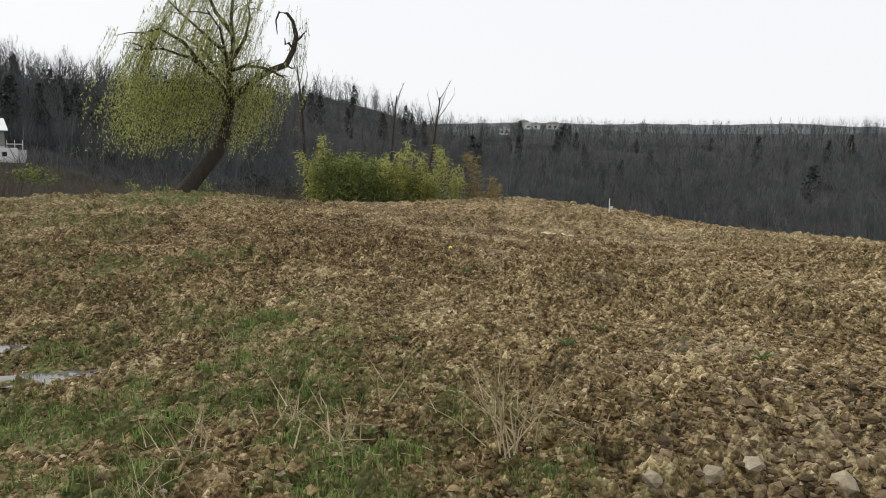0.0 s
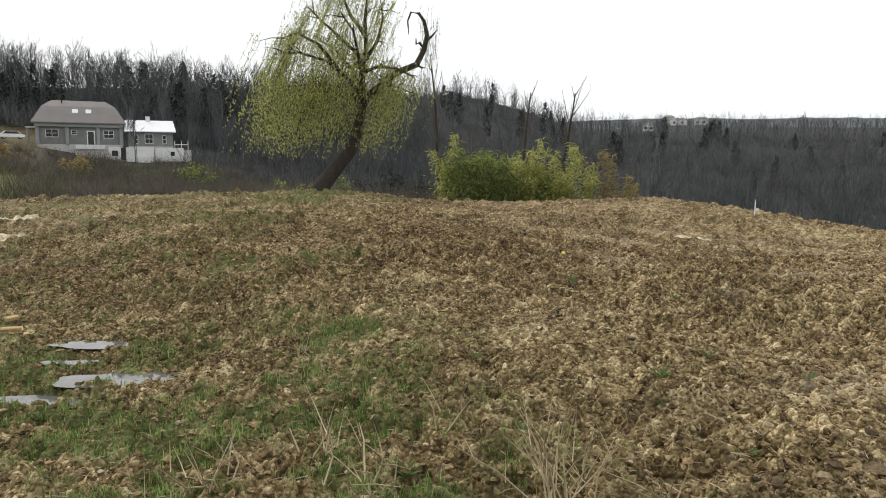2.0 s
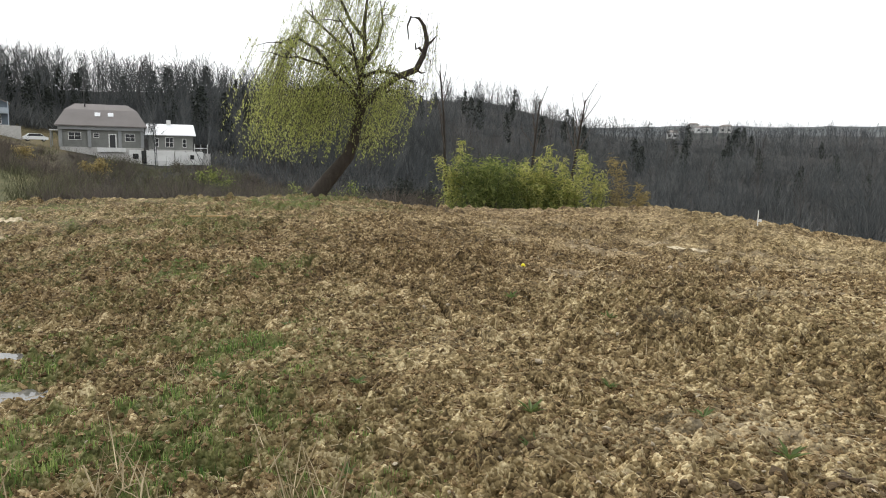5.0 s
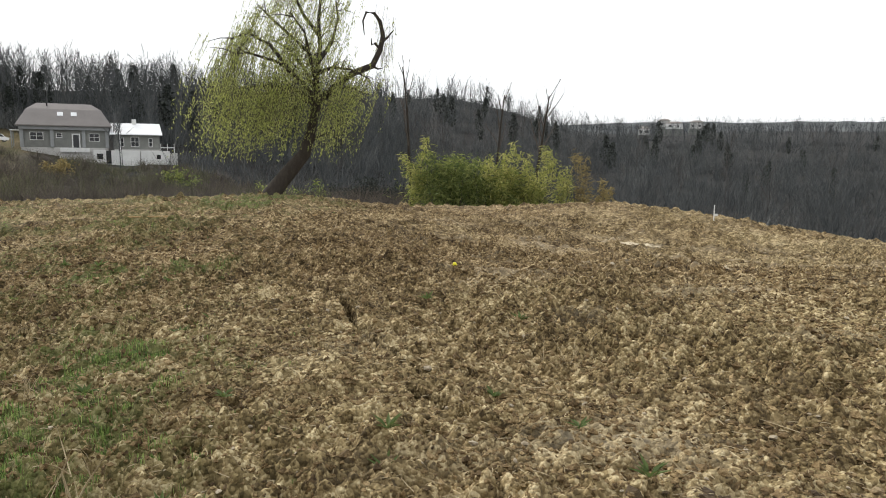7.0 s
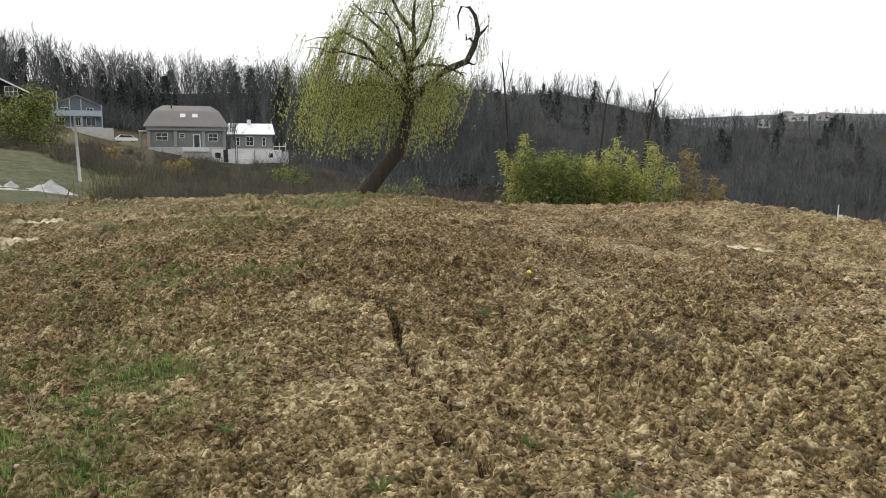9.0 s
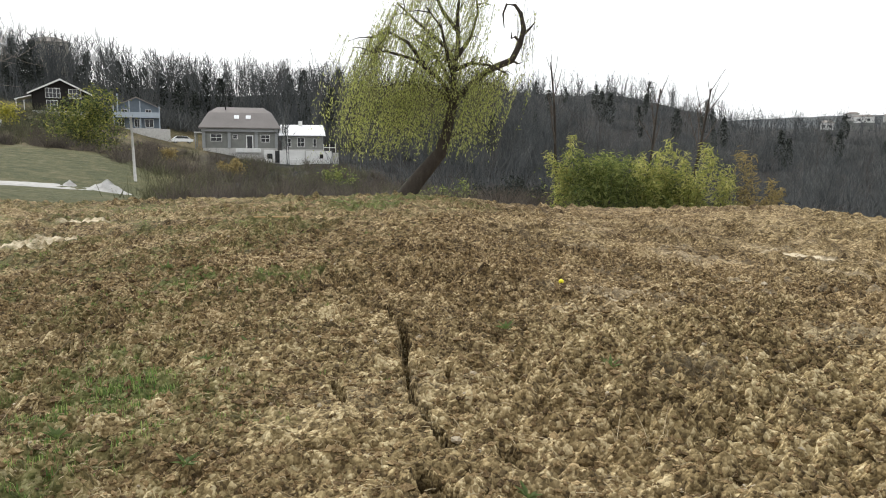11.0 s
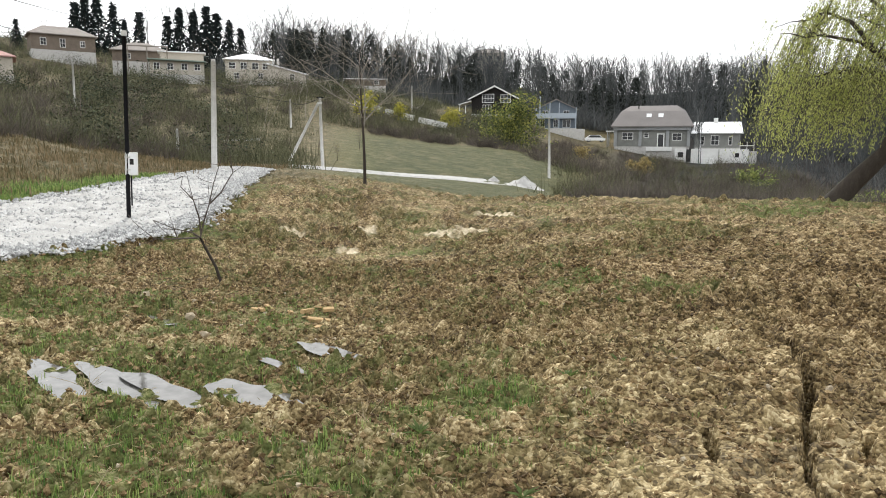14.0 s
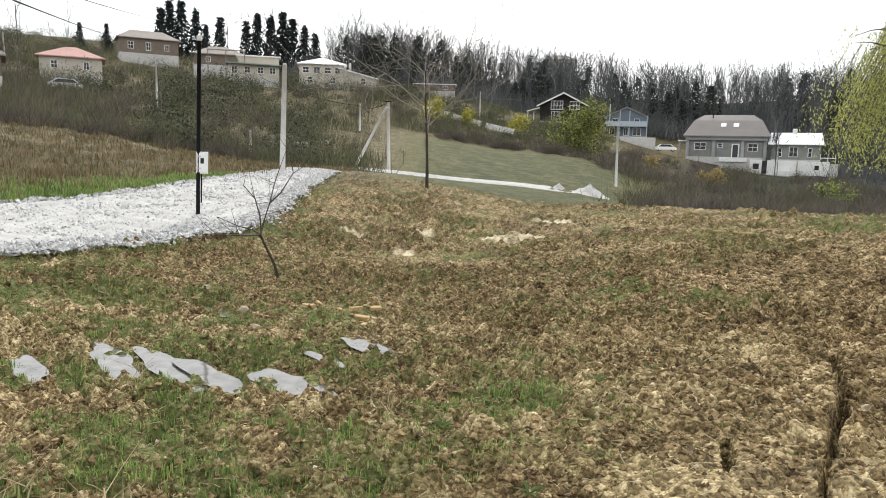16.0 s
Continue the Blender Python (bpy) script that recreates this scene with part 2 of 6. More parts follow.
M_TYRE = material("rubber", [(0.01, 0.01, 0.01), (0.025, 0.025, 0.025)], 6, bump=0.1)
# ---------------------------------------------------------------- the lie of the land
HUMPS = ((-7, 32.5, 5.5, 0.40), (-26, 25, 11, 0.10), (-7, 8, 4.5, -0.12), (7.5, 21, 6, -0.85), (-0.3, 10.5, 3.2, 0.16),
         (-5, 17, 6, 0.28), (1.2, 31, 3.4, -1.25), (-14, 8, 6, -0.90), (-20, 40, 10, -0.05), (0, 6.3, 2.2, -0.08), (-5.2, 6.2, 2.0, -0.20),
         (-15.5, 29, 6, 0.36), (6.0, 33, 5, 0.60), (17, 22, 7, -0.85), (2.6, 15, 3.2, -0.32), (-11, 15, 4, -0.25), (-10.5, 28, 4, -0.2))
KNOLLS = ((-3, 6.5, 2.2, 0.18), (-8.5, 7.5, 3, 0.27), (-1, 4, 2.5, 0.05), (-17, 9.5, 5, -0.23), (-10, 13, 4, 0.15), (-25, 22, 6, 0.07), (0, 9, 2.5, -0.00), (-8, 20, 4, 0.02), (7, 17, 4, -0.05))
BEARINGS = (-90, -60, -35, -15, 0, 10, 22, 38, 56, 80, 110)
RANGES = (45, 75, 115, 155, 220, 400, 900, 2500)
RELIEF = np.array([(-5, -11, -16, -18, -16, -8, 0, 10), (-6, -12, -17, -18, -15, -6, 2, 12), (-6, -13, -18, -18, -14, -6, 4, 88),
                   (-4, -9, -14, -15, -11, 0, 8, 84), (-2.6, -6, -10, -11, 0, 27, 30, 40), (-2.4, -5.5, -8, -7, 6, 31, 40, 44),
                   (-2.0, -4.5, -4.5, -0.6, 13, 32, 44, 50), (-1.2, -1.9, 1.2, 7.0, 16, 33, 48, 55),
                   (0.2, -0.4, 6.8, 14.3, 24, 36, 50, 60), (1.4, 4, 9.8, 18, 29, 40, 50, 60), (1.0, 4, 9, 14, 20, 34, 50, 60)])


def soft_interp(v, knots, values):
    """Between knots with smooth ends, along the first axis of values."""
    i = np.clip(np.searchsorted(knots, v) - 1, 0, len(knots) - 2)
    k = np.asarray(knots, float)
    u = np.clip((v - k[i]) / (k[i + 1] - k[i]), 0, 1)
    return i, u


def relief(bearing, dist):
    i, u = soft_interp(np.clip(bearing, -90, 110), BEARINGS, None)
    j, v = soft_interp(np.clip(dist, 45, 2500), RANGES, None)
    u = u * u * (3 - 2 * u)
    low = RELIEF[i, j] * (1 - v) + RELIEF[i, j + 1] * v
    high = RELIEF[i + 1, j] * (1 - v) + RELIEF[i + 1, j + 1] * v
    return low * (1 - u) + high * u


TILT, TURN = math.tan(radians(2.2)), radians(22)


def westward(x, y):
    """0 over the open field and the valley, 1 towards the road and the western slope."""
    return smooth(3, 9 + 0.12 * np.hypot(x, y), -x - 0.6 * y)


def basin(x, y):
    """The lie of the field, which falls into the far relief."""
    near = 0.07 - 0.0105 * x - 0.023 * y
    for a, b, s, w in HUMPS:
        near = near + w * np.exp(-((x - a) ** 2 + (y - b) ** 2) / (2 * s * s))
    near = near - 0.0035 * np.clip(x - 4, 0, 30) ** 2
    dist = np.hypot(x, y)
    bearing = np.degrees(np.arctan2(-x, y))
    back = np.abs(bearing) > 110
    far = np.where(back, 1.0, relief(bearing, dist))
    k = smooth(29, 47, dist)
    return near * (1 - k) + far * k


def land(x, y):
    """The ground's smooth height."""
    x, y = np.asarray(x, float), np.asarray(y, float)
    w = westward(x, y)
    across = np.clip(x * math.cos(TURN) + y * math.sin(TURN), -60, 700) * smooth(-40, 0, y + 40)
    z = (basin(x, y) + across * TILT) * (1 - w) + (basin(x - 0.17, y + 1.57) + 0.3) * w
    for a, b, s, h in KNOLLS:
        z = z + h * np.exp(-((x - a) ** 2 + (y - b) ** 2) / (2 * s * s))
    return z


def spot(bearing, dist):
    """A place on the ground, by bearing (positive to the west) and distance."""
    a = math.radians(bearing)
    x, y = -dist * math.sin(a), dist * math.cos(a)
    w = float(westward(x, y))
    x, y = x + 0.17 * w, y - 1.57 * w
    return x, y, float(land(x, y))


ROAD_RIGHT = ((-13.6, -14), (-14.4, 0), (-15.6, 3.57), (-16.94, 6.46), (-17.57, 8.52), (-18.31, 11.04), (-22.42, 14.46), (-29.48, 19.73), (-35.02, 23.95))
ROAD_LEFT = ((-25, -16), (-23, 0), (-22.13, 4.54), (-23.11, 7.12), (-25.31, 10.43), (-28.82, 14.02), (-31.97, 17.23), (-40.12, 24.55))
CRACKS = (((-1.7, 8.71), (-1.49, 8.24), (-1.31, 7.85), (-1.16, 7.46), (-1.04, 7.15), (-0.94, 6.78), (-0.77, 6.36), (-0.69, 6), (-0.61, 5.76), (-0.5, 5.47), (-0.33, 5.18), (-0.14, 4.86)),
          ((-1.33, 5.97), (-1.19, 5.74), (-1.02, 5.42)),
          ((-0.47, 6.44), (-0.37, 6.12)),
          ((0.1, 5.01), (0.31, 4.72)),
          ((-0.24, 4.47), (-0.02, 4.27), (0.03, 4.18), (0.17, 3.94)))
PUDDLES = ((-4.85, 4.69, 0.59, 0.23), (-5.77, 4.28, 0.68, 0.18), (-6.32, 4.06, 0.83, 0.19), (-6.91, 3.69, 0.73, 0.18), (-6.85, 2.89, 0.58, 0.13),
           (-5.73, 6.21, 0.68, 0.14), (-8.92, 5.7, 0.43, 0.1), (-5.72, 5.54, 0.36, 0.09))


def line_distance(x, y, line):
    best = np.full(np.shape(x), 1e9)
    for (ax, ay), (bx, by) in zip(line[:-1], line[1:]):
        dx, dy = bx - ax, by - ay
        t = np.clip(((x - ax) * dx + (y - ay) * dy) / (dx * dx + dy * dy), 0, 1)
        best = np.minimum(best, np.hypot(x - ax - t * dx, y - ay - t * dy))
    return best


def on_road(x, y):
    """1 on the gravel road, 0 off it, soft at the edge."""
    ry = np.array([p[1] for p in ROAD_RIGHT]), np.array([p[0] for p in ROAD_RIGHT])
    ly = np.array([p[1] for p in ROAD_LEFT]), np.array([p[0] for p in ROAD_LEFT])
    wob = 0.35 * gnoise(x * 0.9, y * 0.9, 5) + 0.2 * gnoise(x * 2.7, y * 2.7, 6)
    right, left = np.interp(y, *ry) + wob, np.interp(y, *ly) + wob
    inside = (y > -14) & (y < 24.6)
    return smooth(-0.25, 0.25, right - x) * smooth(-0.25, 0.25, x - left) * inside


def grassy(x, y):
    """How much grass grows on the field, 0 to 1."""
    patch = 0.8 * gnoise(x * 0.5, y * 0.5, 11) + 0.9 * gnoise(x * 1.5, y * 1.5, 12) + 0.6 * gnoise(x * 4, y * 4, 13)
    west = 1.15 * smooth(-0.6, -3.2, x + 0.18 * (y - 3)) * smooth(7.0, 4.6, y + 0.12 * x)
    bank = 0.85 * smooth(1.6, 0.4, np.hypot((x + 4.9) / 1.3, y - 11.2)) + 0.85 * smooth(3, 1, np.hypot((x + 6.3) / 1.6, (y - 27) / 2))
    verge = 0.7 * smooth(1.6, 0.3, line_distance(x, y, ROAD_RIGHT)) + smooth(-20, -23, x) * smooth(16, 9, y)
    thin = 0.55 * smooth(0.5, -5, x + 0.15 * y)
    meadow = smooth(42, 55, np.hypot(x, y)) * smooth(28, 36, np.degrees(np.arctan2(-x, y)))
    return np.clip((west + bank + verge + thin) * (0.42 + 0.95 * patch), 0, 1) * (1 - meadow) + meadow * 0.8


def clods(x, y):
    """The broken surface of the tilled soil."""
    d = np.hypot(x, y)
    big = gnoise(x * 0.55, y * 0.8, 21) * 0.06
    furrow = gnoise(x * 1.0 + 3, y * 2.4, 22) * 0.045
    lumps = np.maximum(gnoise(x * 3.6, y * 5.2, 23), -0.3) * 0.15
    small = (np.abs(gnoise(x * 5.2, y * 6.4, 24)) - 0.3) * 0.15 + (np.abs(gnoise(x * 9.5, y * 11, 25)) - 0.3) * 0.06 * (1 - smooth(9, 16, d))
    pits = smooth(0.30, 0.52, gnoise(x * 4.2, y * 7.5, 29)) * 0.11 * (1 - smooth(22, 34, d))
    lumps = lumps - pits + (np.abs(gnoise(x * 1.5, y * 2.3, 27)) - 0.3) * 0.24 * smooth(5, 15, d)
    rough = np.clip(0.85 + 0.65 * gnoise(x * 0.33, y * 0.33, 26), 0.3, 1.5)
    return (big + (furrow + lumps + small) * rough - 0.03) * (1 - smooth(40, 70, d))


def ground_height(x, y):
    z = land(x, y)
    d = np.hypot(x, y)
    field = clods(x, y) * (1 - 0.8 * on_road(x, y))
    z = z + field + smooth(50, 120, d) * 1.2 * gnoise(x * 0.03, y * 0.03, 31) + smooth(900, 1700, d) * (9 * gnoise(x * 0.003, y * 0.003, 32) + 4 * gnoise(x * 0.011, y * 0.011, 33))
    for n, line in enumerate(CRACKS):
        wob = 0.07 * gnoise(x * 5, y * 5, 40 + n)
        wide = np.clip(0.042 + 0.045 * gnoise(x * 2.6, y * 2.6, 45 + n), 0.006, 0.068)
        z = z - 0.26 * smooth(0.0, 0.02, wide) * (1 - smooth(0.35, 1.0, line_distance(x + wob, y - wob, line) / wide))
    for n, (px, py, a, b) in enumerate(PUDDLES):
        q = np.hypot((x - px) / (a * 1.25), (y - py) / (b * 1.25)) + 0.5 * gnoise(x * 4.5, y * 4.5, 60 + n)
        k = 1 - smooth(0.75, 1.25, q)
        z = z * (1 - k) + (puddle_level(px, py) - 0.02 + 0.42 * field) * k
    return z


def puddle_level(px, py):
    return float(land(px, py)) - 0.03


# one sheet from underfoot to the horizon, finest where the walk looks
turns = np.concatenate([np.radians(np.arange(-47, 87, 0.19)), np.radians(np.arange(87, 313, 3.0))])
rings = [0.01]
while rings[-1] < 3200:
    rings.append(rings[-1] * (1.5 if rings[-1] < 0.5 else 1.0068 if 2.2 < rings[-1] < 22 else 1.009 if 2.2 < rings[-1] < 48 else 1.035))
rings = np.array(rings)
GX = -rings[:, None] * np.sin(turns)[None]
GY = rings[:, None] * np.cos(turns)[None] - 0.0
GZ = ground_height(GX, GY)
nr, nt = GX.shape
verts = np.concatenate([np.stack([GX, GY, GZ], -1).reshape(-1, 3), [[0, 0, float(ground_height(0.0, 0.0))]]])
i, j = np.meshgrid(np.arange(nr - 1), np.arange(nt), indexing="ij")
j2 = (j + 1) % nt
quads = np.stack([i * nt + j, (i + 1) * nt + j, (i + 1) * nt + j2, i * nt + j2], -1).reshape(-1, 4)[:, ::-1]


def ground_material():
    m = bpy.data.materials.new("tilled_earth")
    m.use_nodes = True
    n, l = m.node_tree.nodes, m.node_tree.links
    b = n["Principled BSDF"]
    tc = n.new("ShaderNodeTexCoord")

    def noise_node(scale, detail=8, rough=0.6):
        t = n.new("ShaderNodeTexNoise")
        t.inputs["Scale"].default_value, t.inputs["Detail"].default_value, t.inputs["Roughness"].default_value = scale, detail, rough
        l.new(tc.outputs["Object"], t.inputs["Vector"])
        return t.outputs["Fac"]

    def ramp(fac, stops):
        r = n.new("ShaderNodeValToRGB")
        e = r.color_ramp.elements
        e[0].position, e[0].color = stops[0][0], (*stops[0][1], 1)
        e[1].position, e[1].color = stops[-1][0], (*stops[-1][1], 1)
        for p, c in stops[1:-1]:
            e.new(p).color = (*c, 1)
        l.new(fac, r.inputs["Fac"])
        return r.outputs["Color"]

    def mix(fac, a, c):
        x = n.new("ShaderNodeMix")
        x.data_type = "RGBA"
        l.new(fac, x.inputs["Factor"])
        l.new(a, x.inputs["A"])
        l.new(c, x.inputs["B"])
        return x.outputs["Result"]

    def zone(name):
        a = n.new("ShaderNodeAttribute")
        a.attribute_name = name
        return a.outputs["Fac"]

    def math_node(op, a, c):
        x = n.new("ShaderNodeMath")
        x.operation = op
        x.use_clamp = True
        for s, v in ((0, a), (1, c)):
            if isinstance(v, (int, float)):
                x.inputs[s].default_value = v
            else:
                l.new(v, x.inputs[s])
        return x.outputs[0]

    def cells(scale):
        t = n.new("ShaderNodeTexVoronoi")
        t.inputs["Scale"].default_value = scale
        bend = n.new("ShaderNodeVectorMath")
        bend.operation = "MULTIPLY_ADD"
        shift = n.new("ShaderNodeTexNoise")
        shift.inputs["Scale"].default_value = scale * 0.8
        l.new(tc.outputs["Object"], shift.inputs["Vector"])
        bend.inputs[1].default_value = (0.35 / scale,) * 3
        l.new(shift.outputs["Color"], bend.inputs[0])
        l.new(tc.outputs["Object"], bend.inputs[2])
        l.new(bend.outputs["Vector"], t.inputs["Vector"])
        tone = n.new("ShaderNodeSeparateColor")
        l.new(t.outputs["Color"], tone.inputs["Color"])
        return tone.outputs["Red"], t.outputs["Distance"]

    tone_a, far_a = cells(19)
    tone_b, far_b = cells(46)
    tone_c, far_c = cells(4.2)

    def blend_of(parts):
        total = None
        for fac, weight in parts:
            x = n.new("ShaderNodeMath")
            x.operation = "MULTIPLY_ADD"
            l.new(fac, x.inputs[0])
            x.inputs[1].default_value = weight
            x.inputs[2].default_value = 0.0
            if total:
                l.new(total, x.inputs[2])
            total = x.outputs[0]
        return total

    mottle = noise_node(5.5, 8, 0.68)
    tone = blend_of(((mottle, 0.30), (tone_a, 0.24), (tone_b, 0.24), (tone_c, 0.14), (noise_node(26, 3, 0.5), 0.06), (noise_node(1.1, 6, 0.6), 0.36), (noise_node(0.3, 4, 0.5), 0.30)))
    ochre = ramp(tone, [(0.62, (0.066, 0.046, 0.021)), (0.78, (0.205, 0.152, 0.073)), (0.92, (0.375, 0.293, 0.15)), (1.04, (0.57, 0.475, 0.285))])
    ruddy = ramp(tone, [(0.62, (0.033, 0.021, 0.010)), (0.78, (0.130, 0.088, 0.041)), (0.92, (0.265, 0.187, 0.092)), (1.04, (0.48, 0.375, 0.215))])
    red_patch = ramp(noise_node(0.28, 5, 0.6), [(0.44, (0.0, 0.0, 0.0)), (0.62, (0.55, 0.55, 0.55))])
    # upper field takes the darker ramp, in place of shade on clod sides
    earth = mix(math_node("ADD", red_patch, zone("ruddy_shade")), ochre, ruddy)
    turf = ramp(noise_node(14, 6, 0.7), [(0.35, (0.05, 0.07, 0.022)), (0.6, (0.12, 0.15, 0.045)), (0.75, (0.21, 0.20, 0.08))])
    blotch = noise_node(5, 6, 0.7)
    g = math_node("MULTIPLY", zone("grass"), math_node("MULTIPLY", blotch, 1.5))
    earth = mix(g, earth, turf)
    # very dark ground tone all over the wood zone
    wood_floor = ramp(noise_node(0.16, 9, 0.7), [(0.3, (0.014, 0.014, 0.014)), (0.52, (0.026, 0.0245, 0.023)), (0.75, (0.050, 0.044, 0.037))])
    earth = mix(zone("wood"), earth, wood_floor)
    scrub = ramp(noise_node(0.9, 12, 0.82), [(0.36, (0.04, 0.045, 0.02)), (0.5, (0.12, 0.10, 0.055)), (0.64, (0.24, 0.19, 0.11))])
    earth = mix(zone("scrub"), earth, scrub)
    meadow = ramp(noise_node(0.6, 12, 0.8), [(0.35, (0.03, 0.038, 0.015)), (0.5, (0.068, 0.074, 0.03)), (0.64, (0.14, 0.118, 0.064))])
    earth = mix(zone("meadow"), earth, meadow)
    sand = ramp(noise_node(9, 6), [(0.3, (0.42, 0.34, 0.21)), (0.7, (0.78, 0.69, 0.52))])
    earth = mix(zone("pale"), earth, sand)
    # pale blue-grey ground colour paints haze over the far hills
    hazed_hills = ramp(noise_node(0.012, 8, 0.7), [(0.35, (0.06, 0.07, 0.075)), (0.65, (0.12, 0.128, 0.125))])
    earth = mix(zone("far"), earth, hazed_hills)
    l.new(earth, b.inputs["Base Color"])
    b.inputs["Roughness"].default_value = 0.93
    b.inputs["Specular IOR Level"].default_value = 0.2
    def relief_of(height, deep, before=None):
        bump = n.new("ShaderNodeBump")
        bump.inputs["Strength"].default_value, bump.inputs["Distance"].default_value = 1.0, deep
        bump.invert = height in (far_a, far_b)
        l.new(height, bump.inputs["Height"])
        if before:
            l.new(before, bump.inputs["Normal"])
        return bump.outputs["Normal"]

    l.new(relief_of(far_b, 0.010, relief_of(far_a, 0.028)), b.inputs["Normal"])
    return m


M_EARTH = ground_material()
ground_mesh = solid("ground", verts, quads, M_EARTH)
ground = tagged(new("ground", ground_mesh), "brown tilled clay field with thin grass, falling to wooded valleys", "ground", kind="structure")


def zones():
    x, y = verts[:, 0], verts[:, 1]
    d, bearing = np.hypot(x, y), np.degrees(np.arctan2(-x, y))
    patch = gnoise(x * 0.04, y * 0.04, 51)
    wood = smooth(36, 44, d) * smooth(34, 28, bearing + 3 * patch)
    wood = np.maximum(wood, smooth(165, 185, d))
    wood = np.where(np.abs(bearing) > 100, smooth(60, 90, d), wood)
    meadow = smooth(44, 50, d) * smooth(113, 104, d + 6 * patch) * smooth(31, 36, bearing) * smooth(54, 47, bearing)
    scrub = smooth(27, 33, d + 4 * patch) * smooth(47, 54, bearing + 2 * patch) * smooth(26, 40, d)
    scrub = np.maximum(scrub, smooth(104, 112, d) * smooth(175, 165, d) * smooth(28, 34, bearing))
    scrub = np.maximum(scrub, 0.75 * smooth(-21, -24, x) * smooth(40, 30, d) * smooth(58, 64, bearing))
    pale = np.zeros_like(x)
    for px, py, a, b in ((-14.03, 16.45, 0.7, 0.3), (-13.82, 17.66, 0.9, 0.3), (-14.86, 20.12, 0.8, 0.35), (-15.73, 15.1, 0.5, 0.25), (-16.73, 13.18, 0.45, 0.25), (-14.32, 13.23, 0.4, 0.25), (-13.89, 17.22, 0.5, 0.3), (6.32, 22.05, 0.9, 0.35), (6.29, 14.79, 0.7, 0.3), (0.79, 10.54, 0.3, 0.12), (1.29, 9.93, 0.6, 0.2)):
        q = np.hypot((x - px) / a, (y - py) / b) + 0.6 * gnoise(x * 2.5, y * 2.5, 71)
        pale = np.maximum(pale, 1 - smooth(0.6, 1.15, q))
    pale = np.maximum(pale, 0.3 * smooth(0.1, 0.9, gnoise(x * 0.5, y * 1.1, 72)) * smooth(-2, 1.5, x) * smooth(30, 22, d))
    # from about 900 m out the ground takes the haze-tinted ramp
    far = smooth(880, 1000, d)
    # the upper field is redder than the trodden edge, with clod shade painted in
    ruddy_shade = 0.75 * smooth(6.0, 11.0, y - 0.25 * x + 1.2 * gnoise(x * 0.5, y * 0.5, 75)) * (0.5 + 0.5 * smooth(9, 4, x))
    for key, value in (("grass", grassy(x, y)), ("wood", wood), ("scrub", scrub), ("meadow", meadow), ("pale", pale), ("far", far), ("ruddy_shade", ruddy_shade)):
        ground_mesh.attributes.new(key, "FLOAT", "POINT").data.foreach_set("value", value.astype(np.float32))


zones()
# ---------------------------------------------------------------- growing things
def branch_set(seed, height, spread, levels, first=0.35, kids=(7, 4, 3), droop=0.0, lean=(0, 0), up=0.7, trunk=0.03, wiggle=0.12, length=0.45, stem=0.5):
    """Limbs of a bare tree: a list of (level, points, radii)."""
    r = np.random.default_rng(seed)
    out = []

    def grow(start, way, size, radius, level):
        n = 7 if level == 0 else 5 if level == 1 else 3
        pts, at, d = [np.array(start)], np.array(start, float), np.array(way, float)
        for k in range(n):
            d = d + r.normal(0, wiggle, 3) * (stem if level == 0 else 1) + np.array((0, 0, (up if level else 0.0) * 0.12 - droop * 0.1 * level))
            d /= np.linalg.norm(d)
            at = at + d * size / n
            pts.append(at.copy())
        radii = radius * np.linspace(1, 0.3 if level < levels else 0.15, n + 1)
        out.append((level, np.array(pts), radii))
        if level == levels:
            return
        count = kids[level]
        for k in range(count):
            u = first + (1 - first) * (k + r.random()) / count if level == 0 else 0.25 + 0.75 * (k + r.random()) / count
            f = u * n
            i0 = min(int(f), n - 1)
            place = pts[i0] + (pts[i0 + 1] - pts[i0]) * (f - i0)
            along = pts[i0 + 1] - pts[i0]
            along /= np.linalg.norm(along)
            side = r.normal(0, 1, 3)
            side -= along * side.dot(along)
            side /= np.linalg.norm(side)
            way2 = along * (1 - spread) + side * spread
            way2[2] += 0.15 * up
            way2 /= np.linalg.norm(way2)
            grow(place, way2, size * length * (0.7 + 0.6 * r.random()) * (1.15 - 0.5 * u if level == 0 else 1), radii[i0] * (0.55 if level == 0 else 0.6), level + 1)

    grow((0, 0, 0), (lean[0], lean[1], 1), height, height * trunk, 0)
    return out


def limbs_shape(limbs, sides=(7, 5, 3, 3), only=None):
    return join([tube(p, np.maximum(w, 0.002), sides[min(lv, 3)], cap=False) for lv, p, w in limbs if only is None or lv in only])


def leaf_shape(length, width):
    """A folded leaf blade, pointing along x."""
    v = np.array([(0, 0, 0), (length * 0.45, width / 2, length * 0.06), (length, 0, -length * 0.08), (length * 0.45, -width / 2, length * 0.06), (length * 0.5, 0, -length * 0.02)])
    return v, np.array([(0, 4, 1), (1, 4, 2), (0, 3, 4), (3, 2, 4)])


